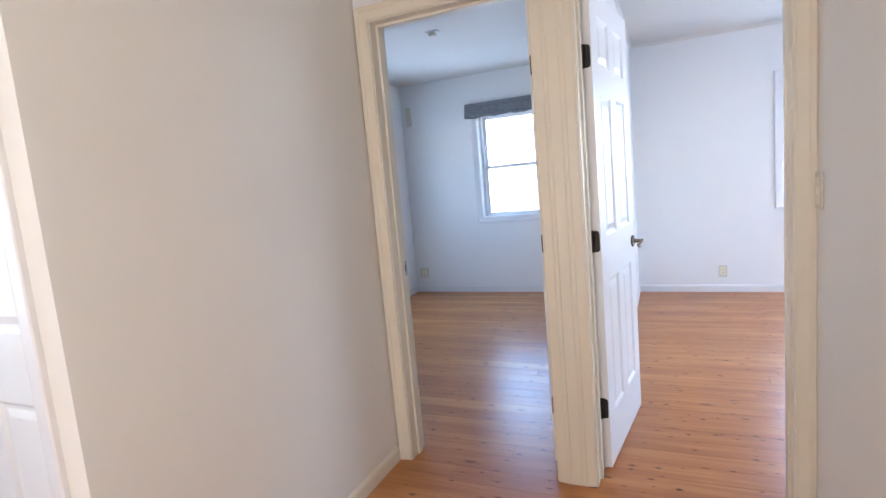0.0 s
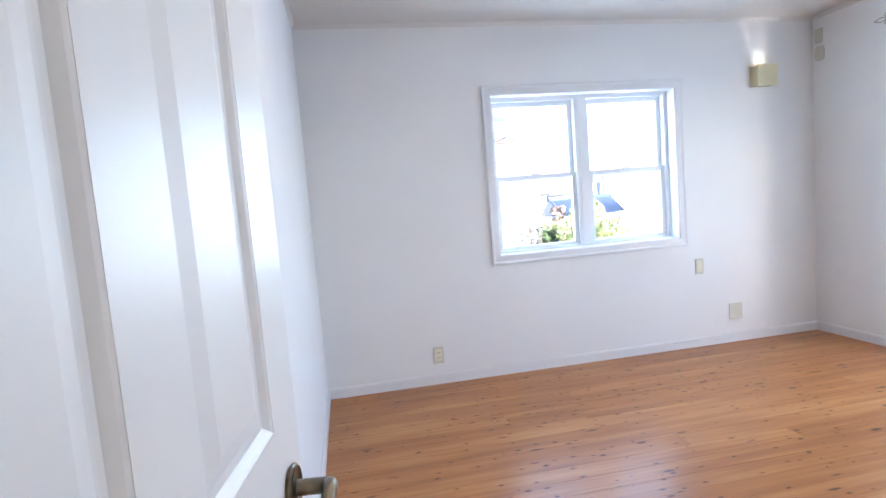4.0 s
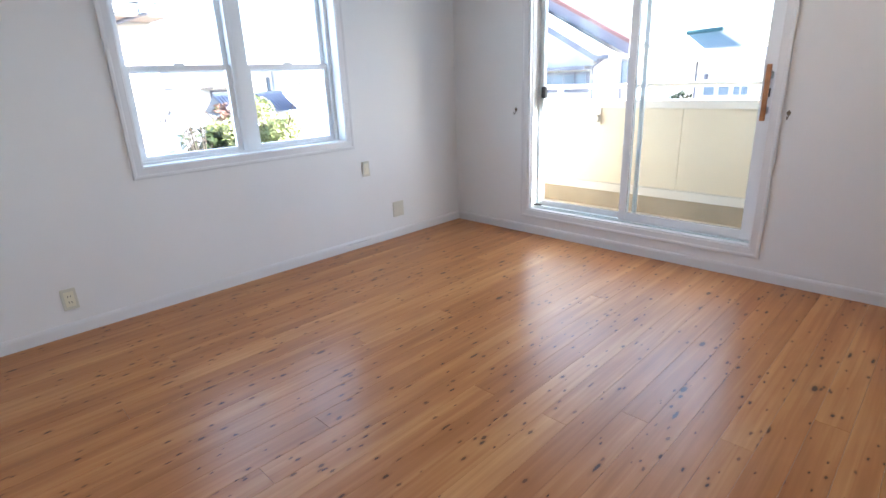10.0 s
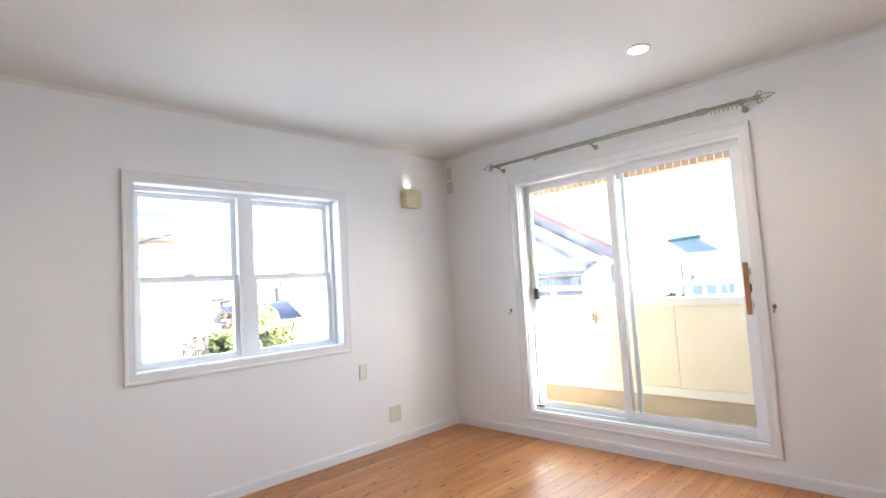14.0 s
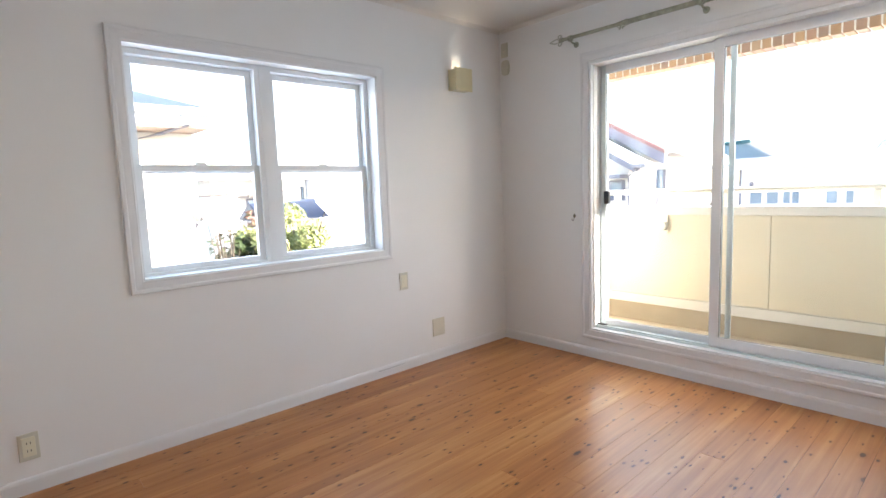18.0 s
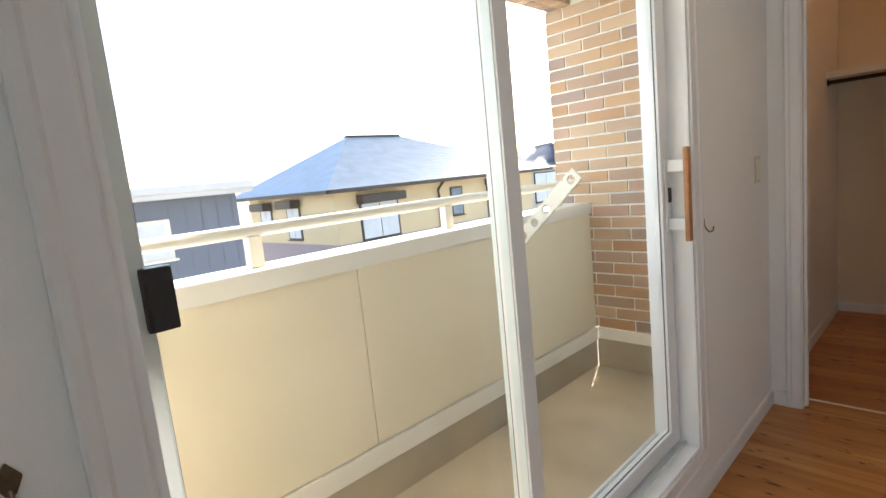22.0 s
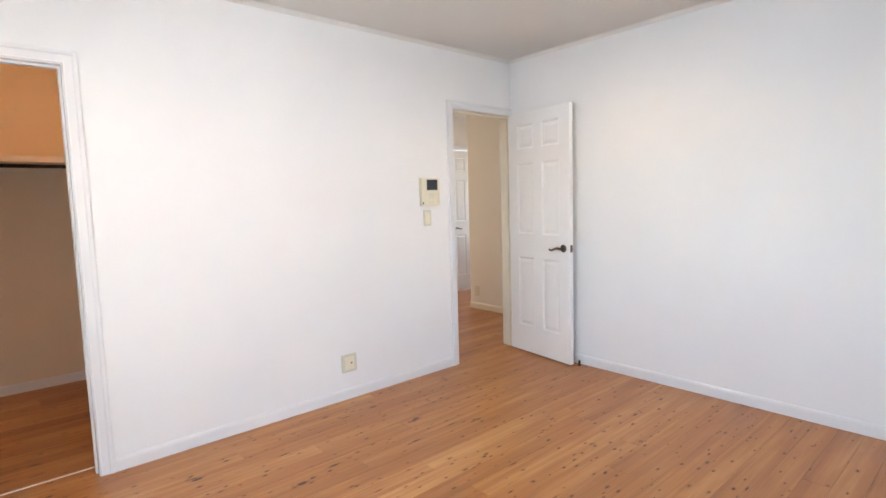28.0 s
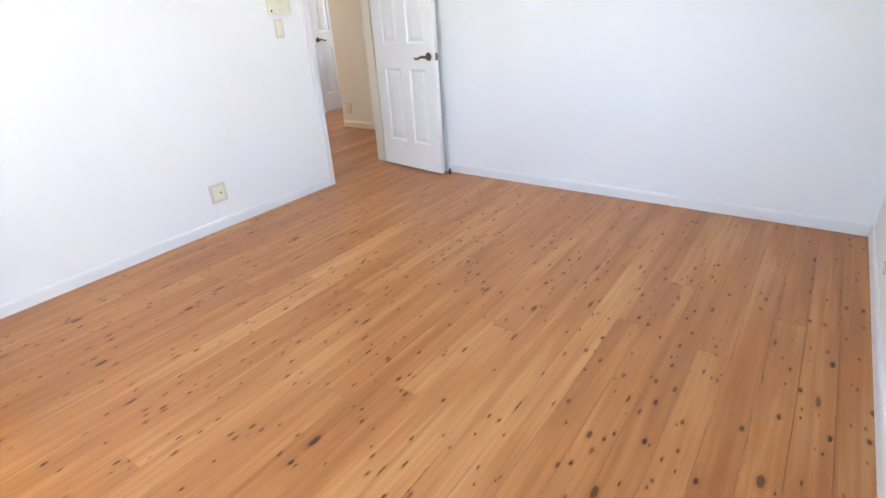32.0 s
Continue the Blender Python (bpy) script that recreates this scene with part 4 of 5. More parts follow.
def plate(name, label, category, m, w=0.07, h=0.12, rockers=1, sockets=0, hole=False, group="wall plates"):
    """Local x across, y out of the wall (towards the room is -y), z up, about the plate's middle."""
    top = tagged(new(name), label, category, group)
    part("cover", box(-w / 2, w / 2, -0.008, -0.0005, -h / 2, h / 2, 0.003), PLATE, top)
    if rockers or sockets or hole:
        part("insert", box(-w * 0.32, w * 0.32, -0.0105, -0.007, -h * 0.36, h * 0.36, 0.0015), IVORY, top)
    for k in range(rockers):
        z = (k - (rockers - 1) / 2) * 0.028
        part("rocker", box(-0.011, 0.011, -0.0135, -0.010, z - 0.011, z + 0.011, 0.0015), IVORY, top)
    for k in range(sockets):
        z = (k - (sockets - 1) / 2) * 0.034
        for x in (-0.0065, 0.0065):
            part("slot", box(x - 0.0013, x + 0.0013, -0.0112, -0.0104, z - 0.005, z + 0.005), BLACK, top)
    if hole:
        part("jack", disc((w * 0.12, -0.0100, 0), (0, -1, 0), 0.0065, 0.004, 16, 0.001), NICKEL, top)
    top.matrix_world = m
    return top


plate("wall_socket", "ivory double wall socket low on the white wall", "socket", pose(0.826, YN, 0.209), 0.074, 0.12, 0, 2)
plate("wall_switch", "ivory light switch under the window's corner", "switch", pose(2.927, YN, 0.633), 0.07, 0.12, 1)
plate("blank_plate", "ivory wide wall plate near the room's corner", "wall plate", pose(3.236, YN, 0.245), 0.115, 0.13, 0, 0)
plate("wall_socket", "ivory aerial and power socket low on the white wall", "socket", pose(1.740, 0, 0.246, 0, 0, 180), 0.115, 0.125, 0, 0, True)
plate("wall_switch", "ivory light switch below the intercom", "switch", pose(1.010, 0, 1.198, 0, 0, 180), 0.07, 0.12, 1)
plate("wall_switch", "ivory light switch beside the balcony door", "switch", pose(XE, 0.20, 1.178, 0, 0, -90), 0.07, 0.12, 1)
plate("wall_switch", "ivory light switch on the hall wall by the doorway", "switch", pose(HR, -0.183, 1.176, 0, 0, -90), 0.07, 0.12, 1)
plate("wall_socket", "ivory wall socket low on the cream hall wall", "socket", pose(HL, -1.405, 0.22, 0, 0, 90), 0.07, 0.12, 0, 2)
plate("wall_socket", "ivory wide wall socket in the second bedroom", "socket", pose(-2.444, YN, 0.24), 0.115, 0.12, 0, 2)

ic = tagged(new("intercom"), "ivory wall intercom with a small dark screen", "intercom")
part("body", box(-0.088, 0.088, -0.032, -0.0005, -0.105, 0.105, 0.006), IVORY, ic)
part("bezel", boxes((-0.044, 0.069, -0.0332, -0.0315, 0.092, 0.098), (-0.044, 0.069, -0.0332, -0.0315, 0.008, 0.014), (-0.044, -0.039, -0.0332, -0.0315, 0.014, 0.092), (0.064, 0.069, -0.0332, -0.0315, 0.014, 0.092)), PLATE, ic)
part("screen", box(-0.039, 0.064, -0.0340, -0.0300, 0.014, 0.092, 0.001), SCREEN, ic)
for k in range(3):
    part("button", box(0.066, 0.080, -0.0345, -0.031, -0.026 - k * 0.028, -0.012 - k * 0.028, 0.002), PLATE, ic)
for x in (-0.012, 0.014):
    part("talk_button", box(x - 0.009, x + 0.009, -0.0335, -0.031, -0.086, -0.074, 0.002), PLATE, ic)
for k in range(5):
    part("speaker_slot", box(-0.022, 0.028, -0.0328, -0.0315, -0.014 - k * 0.008, -0.011 - k * 0.008), PLATE, ic)
part("lamp_window", box(-0.083, -0.073, -0.0338, -0.030, -0.092, -0.076), SCREEN, ic)
ic.matrix_world = pose(0.99, 0, 1.393, 0, 0, 180)

# pair of covers high in the corner, and the wall lamp
vc = thing("wall_vent", "beige square cover plate high in the corner", "cover plate", (XE, 3.455, 2.335))
part("cover", box(-0.010, -0.0005, -0.032, 0.032, -0.055, 0.055, 0.004), PLATE, vc)
part("knob", disc((-0.010, 0, -0.012), (-1, 0, 0), 0.006, 0.004, 14), IVORY, vc)
vr = thing("sensor_cover", "beige rounded cover below the square plate", "cover plate", (XE, 3.446, 2.200))
part("cover", prism([(0.040 * math.copysign(abs(math.cos(a)) ** 0.6, math.cos(a)), 0.058 * math.copysign(abs(math.sin(a)) ** 0.6, math.sin(a))) for a in (2 * math.pi * k / 28 for k in range(28))], "x", -0.016, -0.0005, 0.003), PLATE, vr)
wl = thing("wall_lamp", "pale gold box wall lamp shining upwards", "wall lamp", (3.505, YN, 2.052))
part("back_plate", box(-0.0805, 0.0805, -0.0125, -0.0005, -0.075, 0.075, 0.003), SCONCE, wl)
part("front_shade", box(-0.085, 0.085, -0.085, -0.072, -0.082, 0.082, 0.005), SCONCE, wl)
part("side_shade", box(-0.080, -0.072, -0.072, -0.012, -0.075, 0.070, 0.001), SCONCE, wl)
part("side_shade", box(0.072, 0.080, -0.072, -0.012, -0.075, 0.070, 0.001), SCONCE, wl)
part("bottom_shade", box(-0.072, 0.072, -0.072, -0.012, -0.075, -0.068), SCONCE, wl)
part("top_shade", boxes((-0.072, -0.020, -0.072, -0.012, 0.062, 0.070), (0.020, 0.072, -0.072, -0.012, 0.062, 0.070), (-0.020, 0.020, -0.072, -0.040, 0.062, 0.070)), SCONCE, wl)
part("bulb", rod([(0, -0.042, -0.06), (0, -0.042, -0.02), (0, -0.042, 0.015)], 0.02, 14, taper=[0.6, 1.0, 0.5]), LAMPW, wl, smooth=True)
lamp("wall_lamp_light", "POINT", pose(3.505, YN - 0.026, 2.078), 0.24, (1.0, 0.92, 0.80), radius=0.006)


def downlight(x, y):
    d = thing("downlight", "round recessed ceiling downlight, lit", "downlight", (x, y, H), "downlights")
    bm = bmesh.new()
    n = 36
    prof = [(0.066, 0.0), (0.066, -0.004), (0.060, -0.008), (0.050, -0.006), (0.048, 0.0)]
    loops = [[bm.verts.new((r * math.cos(2 * math.pi * k / n), r * math.sin(2 * math.pi * k / n), z)) for k in range(n)] for r, z in prof]
    for a, b in zip(loops, loops[1:]):
        for k in range(n):
            bm.faces.new((a[k], a[(k + 1) % n], b[(k + 1) % n], b[k]))
    part("rim", bm, TRIM, d, smooth=True)
    part("lens", disc((0, 0, -0.0045), (0, 0, 1), 0.049, 0.004, 36), LAMPW, d)
    lamp("downlight_light", "SPOT", pose(x, y, H - 0.03), 1.25, (1.0, 0.70, 0.38), radius=0.05, spot=radians(150))


downlight(3.20, 1.222)
downlight(0.915, 1.236)
cl = thing("ceiling_lamp", "small round warm ceiling lamp in the closet", "ceiling lamp", (3.1, -0.95, H))
part("base", disc((0, 0, 0), (0, 0, -1), 0.07, 0.015, 28, 0.003), TRIM, cl)
part("globe", rod([(0, 0, -0.015), (0, 0, -0.03), (0, 0, -0.06), (0, 0, -0.075)], 0.06, 24, taper=[0.9, 1.0, 0.8, 0.35]), glow("closet_lamp_glass", (1.0, 0.62, 0.26), 5.0), cl, smooth=True)
lamp("closet_light", "POINT", pose(3.1, -0.95, H - 0.13), 0.52, (1.0, 0.34, 0.07), radius=0.06)

# curtain rod over the balcony door
cr = thing("curtain_rod", "antique green-brass curtain rod with scroll finials and rings", "curtain rod", (XE - 0.075, 0, 2.268))
part("pole", rod([(0, 0.86, 0), (0, 2.86, 0)], 0.0115, 14), RODM, cr, smooth=True)
part("sleeve", rod([(0, 1.16, 0), (0, 2.38, 0)], 0.0155, 14), RODM, cr, smooth=True)
for a, b in ((1.12, 1.19), (2.37, 2.40)):
    part("collar", rod([(0, a, 0), (0, a + 0.008, 0), (0, b - 0.008, 0), (0, b, 0)], 0.0195, 14, taper=[0.8, 1.0, 1.0, 0.85]), RODM, cr, smooth=True)
for y in (0.93, 1.93, 2.80):
    br = part("bracket", rod(tube_path([(0.074, y, -0.035), (0.05, y, -0.032), (0.022, y, -0.028), (0.0, y, -0.018)]), 0.0065, 10), RODM, cr)
    part("bracket_plate", disc((0.075, y, -0.035), (-1, 0, 0), 0.020, 0.005, 18, 0.001), RODM, br)
    part("cup", rod([(0, y - 0.012, -0.004), (0, y + 0.012, -0.004)], 0.0195, 14), RODM, br, smooth=True)
# finials: a pointed leaf loop between two curls
for y, s in ((0.86, -1), (2.86, 1)):
    fin = part("finial", rod([(0, y, 0), (0, y + s * 0.02, 0), (0, y + s * 0.028, 0)], 0.014, 10, taper=[1.1, 1.2, 0.5]), RODM, cr)
    for sz in (-1, 1):
        part("leaf_loop", rod(tube_path([(0, y + s * 0.026, 0), (0, y + s * 0.055, sz * 0.014), (0, y + s * 0.085, sz * 0.008), (0, y + s * 0.108, 0)]), 0.0030, 8), RODM, fin)
        part("scroll", rod(tube_path([(0, y + s * 0.024, sz * 0.004), (0, y + s * 0.040, sz * 0.026), (0, y + s * 0.024, sz * 0.036), (0, y + s * 0.012, sz * 0.028), (0, y + s * 0.018, sz * 0.020)]), 0.0032, 8), RODM, fin)
RING = mesh_from(rod([(0.019 * math.cos(2 * math.pi * k / 18), 0, 0.019 * math.sin(2 * math.pi * k / 18) - 0.006) for k in range(19)], 0.0022, 6), "ring", RODM)
EYELET = mesh_from(rod([(0.005 * math.cos(2 * math.pi * k / 10), 0, 0.005 * math.sin(2 * math.pi * k / 10) - 0.030) for k in range(11)], 0.0012, 5), "eyelet", RODM)
for k in range(11):
    o = new("ring", RING)
    o.parent, o.location = cr, (0, (2.405 + 0.011 * k) if k < 4 else (0.958 + 0.024 * (k - 4)), 0)
    o.rotation_euler = (0, radians(random.uniform(-12, 12)), radians(random.uniform(-14, 14)))
    e = new("eyelet", EYELET)
    e.parent = o


def tieback(y):
    t = thing("tieback_hook", "small antique metal curtain tieback hook", "hook", (XE, y, 1.03), "tieback hooks")
    part("plate", prism([(0, 0.022), (0.012, 0.004), (0.004, -0.014), (-0.004, -0.014), (-0.012, 0.004)], "x", -0.005, -0.0005, 0.001), NICKEL, t)
    part("hook", rod(tube_path([(-0.005, 0, -0.006), (-0.012, 0, -0.022), (-0.022, 0, -0.032), (-0.034, 0, -0.026), (-0.036, 0, -0.012)]), 0.0026, 8), NICKEL, t)


tieback(2.825)
tieback(0.885)

# closet fittings
sh = thing("closet_shelf", "cream closet shelf on battens along the back wall", "shelf", (3.28, CB, 1.680))
part("board", box(-0.72, 0.72, 0.002, 0.46, 0.0, 0.022, 0.002), SHELFP, sh)
part("batten", box(-0.72, 0.72, 0.002, 0.022, -0.06, -0.001, 0.002), SHELFP, sh)
part("front_edge", box(-0.72, 0.72, 0.46, 0.478, -0.018, 0.024, 0.002), SHELFP, sh)
hr = thing("hanging_rail", "dark metal hanging rail under the closet shelf", "rail", (3.28, CB + 0.40, 1.640))
part("bar", rod([(-0.72, 0, 0), (0.72, 0, 0)], 0.0125, 14), DARKM, hr, smooth=True)
for x in (-0.718, 0.71):
    part("end_cup", disc((x, 0, 0), (1, 0, 0), 0.022, 0.008, 18), DARKM, hr)

# second bedroom: blinds and small fittings


def roman_blind(m, width):
    b = tagged(new("roman_blind"), "grey fabric roman blind drawn up into folds", "blind", "roman blinds")
    part("head_rail", box(-width / 2, width / 2, -0.045, -0.002, 0.10, 0.135, 0.003), LINEN, b)
    for k in range(4):
        bm = bmesh.new()
        n = 24
        prof = [(0.0, 0.012), (-0.030 - 0.006 * k, 0.020), (-0.052 - 0.007 * k, 0.004), (-0.050 - 0.007 * k, -0.016), (-0.024, -0.026), (0.0, -0.020)]
        loops = []
        for i in range(n + 1):
            x = -width / 2 + width * i / n
            sag = 0.006 * math.sin(i * 0.9 + k) + 0.004 * math.sin(i * 2.1 + 2 * k)
            loops.append([bm.verts.new((x, y - 0.004 + sag * 0.5, z + 0.085 - k * 0.028 + sag)) for y, z in prof])
        for a, c in zip(loops, loops[1:]):
            for i in range(len(prof)):
                j = (i + 1) % len(prof)
                bm.faces.new((a[i], a[j], c[j], c[i]))
        bm.faces.new(loops[0])
        bm.faces.new(loops[-1][::-1])
        bmesh.ops.recalc_face_normals(bm, faces=bm.faces)
        part("fold", bm, LINEN, b, smooth=True)
    b.matrix_world = m


roman_blind(pose(-1.245, YN - 0.022, 2.035), 0.96)
roman_blind(pose(X2 + 0.022, 2.24, 2.05, 0, 0, 90), 1.06)
dt = thing("smoke_detector", "small white ceiling fitting in the second bedroom", "detector", (-1.306, 1.70, H))
part("base", box(-0.05, 0.05, -0.03, 0.03, -0.012, 0.0, 0.003), TRIM, dt)
part("cap", box(-0.025, 0.025, -0.02, 0.02, -0.035, -0.012, 0.004), PLATE, dt)
vd = thing("vent_disc", "round grey vent cover high on the second bedroom's wall", "vent", (X2, 3.03, 2.17))
part("cover", disc((0, 0, 0), (1, 0, 0), 0.05, 0.012, 28, 0.003), PLATE, vd)
vp = thing("wall_vent", "beige cover plate high in the second bedroom's corner", "cover plate", (-2.465, YN, 2.15))
part("cover", box(-0.032, 0.032, -0.01, -0.0005, -0.13, 0.09, 0.004), PLATE, vp)

# ---------- outside ----------
GZ = -3.1
structure("ground", box(-600, 600, -600, 600, GZ - 1.0, GZ), material("pale_gravel_ground", (0.34, 0.31, 0.27), 0.95, spread=0.25, scale=0.4, bump=0.5, fine=30), "pale gravel and asphalt ground between the houses", "ground")
structure("wall_outside_lower", boxes((-2.7, XE + T, YN + T - 0.12, YN + T - 0.002, GZ, -0.001), (XE + T - 0.12, PX + 0.13, BS - 0.2, BN, GZ, -0.151)), CREAMT, "cream outer wall of the storey below", "wall")
STUCCO = material("white_stucco", (0.80, 0.78, 0.74), 0.9, spread=0.05, scale=1.2, bump=0.3, fine=60)
CREAMS = material("cream_stucco", (0.66, 0.55, 0.36), 0.9, spread=0.06, scale=1.0, bump=0.3, fine=60)
MAUVE = material("mauve_lower_cladding", (0.36, 0.30, 0.32), 0.85, spread=0.08, scale=1.0, bump=0.3, fine=50)
GREYB = material("slate_blue_cladding", (0.155, 0.185, 0.25), 0.7, spread=0.08, scale=1.5, bump=0.25, fine=70)
ORANGE = material("terracotta_band", (0.50, 0.25, 0.14), 0.8, spread=0.1, scale=3)
SLATE = material("blue_grey_slate_roof", (0.40, 0.46, 0.54), 0.5, spread=0.15, scale=3, bump=0.4, fine=25)
TEAL = material("teal_glazed_tile", (0.04, 0.12, 0.13), 0.5, spread=0.2, scale=4, bump=0.3, fine=25)
NAVY = material("navy_glazed_tile", (0.07, 0.09, 0.14), 0.35, spread=0.2, scale=4, bump=0.3, fine=25)
GUTTER = material("dark_brown_gutter", (0.055, 0.045, 0.042), 0.5, spread=0.15)
REDB = material("red_brown_barge_board", (0.23, 0.115, 0.10), 0.6, spread=0.12)
# the glare of sunlit roof slopes is put into this pale tile colour
PALER = material("pale_sunlit_tile", (0.66, 0.62, 0.60), 0.6, spread=0.1, scale=2)
BARGE = material("grey_blue_barge_board", (0.20, 0.205, 0.25), 0.6, spread=0.1)
GUTW = material("pale_grey_gutter", (0.62, 0.65, 0.69), 0.45, spread=0.06)
FARGLASS = material("far_window_glass", (0.20, 0.27, 0.34), 0.25, spread=0.3, scale=2.0, bump=0.02)
CURT = material("pale_curtain_behind_glass", (0.66, 0.72, 0.78), 0.35, spread=0.1, scale=8)


def far_window(parent, axis, at, a0, a1, z0, z1, out, frame_mat, sashes=2, awning=False, pale=False):
    """A window on a far wall: axis 'x' lies on a wall x = at and spans y, 'y' lies on y = at and spans x; out is the way outwards."""
    def bx(u0, u1, d0, d1, w0, w1, bevel=0.0):
        d = sorted((at + out * d0, at + out * d1))
        return box(*d, u0, u1, w0, w1, bevel) if axis == "x" else box(u0, u1, *d, w0, w1, bevel)
    f, over = (0.06, 0.03) if a1 - a0 > 0.3 else (0.02, 0.0)
    win = part("window", bx(a0 - f, a1 + f, -0.05, 0.03, z0 - f, z1 + f), frame_mat, parent)
    w = (a1 - a0) / sashes
    for k in range(sashes):
        part("pane", bx(a0 + k * w + 0.02, a0 + (k + 1) * w - 0.02, 0.03, 0.045, z0, z1), CURT if pale else FARGLASS, win)
    part("sill", bx(a0 - f - over, a1 + f + over, 0.03, 0.10, z0 - f - 0.03, z0 - f), frame_mat, win)
    if awning:
        part("awning", bx(a0 - 0.15, a1 + 0.15, 0.03, 0.40, z1 + 0.02, z1 + 0.30, 0.02), GUTTER, win)


def hip_roof(x0, x1, y0, y1, z, rise, r0, r1, thick=0.12):
    """A hipped roof over the eaves rectangle with its ridge along y from r0 to r1."""
    xm = (x0 + x1) / 2
    bm = bmesh.new()
    lo = [bm.verts.new(p) for p in ((x0, y0, z), (x1, y0, z), (x1, y1, z), (x0, y1, z))]
    hi = [bm.verts.new((xm, r0, z + rise)), bm.verts.new((xm, r1, z + rise))]
    bm.faces.new((lo[0], lo[1], hi[0]))
    bm.faces.new((lo[1], lo[2], hi[1], hi[0]))
    bm.faces.new((lo[2], lo[3], hi[1]))
    bm.faces.new((lo[3], lo[0], hi[0], hi[1]))
    bm.faces.new(lo[::-1])
    bmesh.ops.recalc_face_normals(bm, faces=bm.faces)
    return bm


def courses(parent, x, y0, y1, z0, x1, z1, s0, s1, mat, n=12):
    """Tile courses laid up one slope from the eave x, z0 to the ridge x1, z1; s0, s1 shorten the courses at the hips."""
    bm = bmesh.new()
    for k in range(n):
        t = k / n
        xx, zz = x + (x1 - x) * t, z0 + (z1 - z0) * t
        sg = 1 if x1 > x else -1
        box(xx - 0.02, xx + 0.02, y0 + s0 * t, y1 - s1 * t, zz + 0.005, zz + 0.018, bm=bm)
    tagged(part("tile_courses", bm, mat, parent), kind="stuff")


# cream house with a slate hip roof
hs = thing("cream_house", "cream stucco house with mauve lower cladding and slate hip roof", "house", (17, -12, GZ))
hs.location = (0, 0, 0)
part("wall", box(17.0, 22.9, -16.4, -6.06, -0.5, 1.18), CREAMS, hs)
part("lower_wall", box(16.985, 22.915, -16.415, -6.045, GZ, -0.5), MAUVE, hs, "mauve lower cladding")
part("roof", hip_roof(16.4, 23.4, -17.0, -5.46, 1.24, 1.90, -11.4, -8.85), SLATE, hs)
courses(hs, 16.4, -17.0, -5.46, 1.24, 19.9, 3.14, 5.6, 3.39, SLATE, 26)
part("ridge_cap", box(19.78, 20.02, -11.4, -8.8, 3.10, 3.19, 0.02), GUTTER, hs, "dark ridge cap")
part("eave_gutter", box(16.28, 16.40, -17.1, -5.36, 1.12, 1.24, 0.02), GUTTER, hs)
part("eave_gutter", box(16.28, 23.5, -5.46, -5.34, 1.12, 1.24, 0.02), GUTTER, hs)
part("soffit", box(16.4, 23.4, -17.0, -5.46, 1.15, 1.215), CREAMS, hs)
part("downpipe", rod([(16.45, -10.3, 1.12), (16.9, -10.45, 0.85), (16.93, -10.5, 0.6), (16.93, -10.5, GZ)], 0.045, 8), GUTTER, hs)
far_window(hs, "x", 17.0, -8.5, -7.0, -0.45, 0.68, -1, GUTTER, 2, True, True)
far_window(hs, "x", 17.0, -11.75, -11.2, -0.15, 0.82, -1, GUTTER, 1)
far_window(hs, "x", 17.0, -14.6, -13.3, -0.45, 0.75, -1, GUTTER, 2, True, True)
far_window(hs, "y", -6.06, 21.2, 22.0, 0.0, 0.68, 1, GUTTER, 2, True, True)
far_window(hs, "y", -6.06, 19.2, 20.0, -0.3, 0.72, 1, GUTTER, 2, True, True)
# house with a dark blue roof beyond it
h2 = thing("grey_house", "grey rendered house with a dark blue tiled roof", "house", (0, 0, 0))
part("wall", box(18.3, 23.0, -26.0, -17.4, GZ, 1.25), material("grey_stucco", (0.52, 0.51, 0.49), 0.9, spread=0.06), h2)
bm = bmesh.new()
rv = [bm.verts.new(p) for p in ((18.0, -16.9, 1.34), (18.0, -21.1, 1.40), (19.5, -22.1, 2.60), (19.5, -18.2, 2.22), (23.4, -16.9, 1.34), (23.4, -24.0, 1.40))]
for f in ((0, 1, 2, 3), (0, 3, 4), (1, 5, 2), (2, 5, 4, 3), (0, 4, 5, 1)):
    bm.faces.new([rv[k] for k in f])
bmesh.ops.recalc_face_normals(bm, faces=bm.faces)
BLUET = material("blue_glazed_tile", (0.045, 0.085, 0.15), 0.9, spread=0.1, scale=3)
BLUET.node_tree.nodes["Principled BSDF"].inputs["Specular IOR Level"].default_value = 0.1
part("roof", bm, BLUET, h2)
bm = bmesh.new()
for k in range(9):
    t = k / 9
    rod([rv0.lerp(rv1, t) + Vector((-0.02, 0, 0.02)) for rv0, rv1 in ((Vector((18.0, -16.9, 1.34)), Vector((19.5, -18.2, 2.22))), (Vector((18.0, -21.1, 1.40)), Vector((19.5, -22.1, 2.60))))], 0.022, 5, bm=bm)
tagged(part("tile_courses", bm, NAVY, h2), kind="stuff")
part("eave_gutter", rod([(17.95, -16.9, 1.30), (17.95, -21.15, 1.36)], 0.05, 8), GUTTER, h2)
far_window(h2, "x", 18.3, -20.4, -18.5, -0.40, 0.98, -1, GUTTER, 2, False, True)
far_window(h2, "x", 18.3, -23.5, -22.7, -0.55, 0.05, -1, GUTTER, 1)

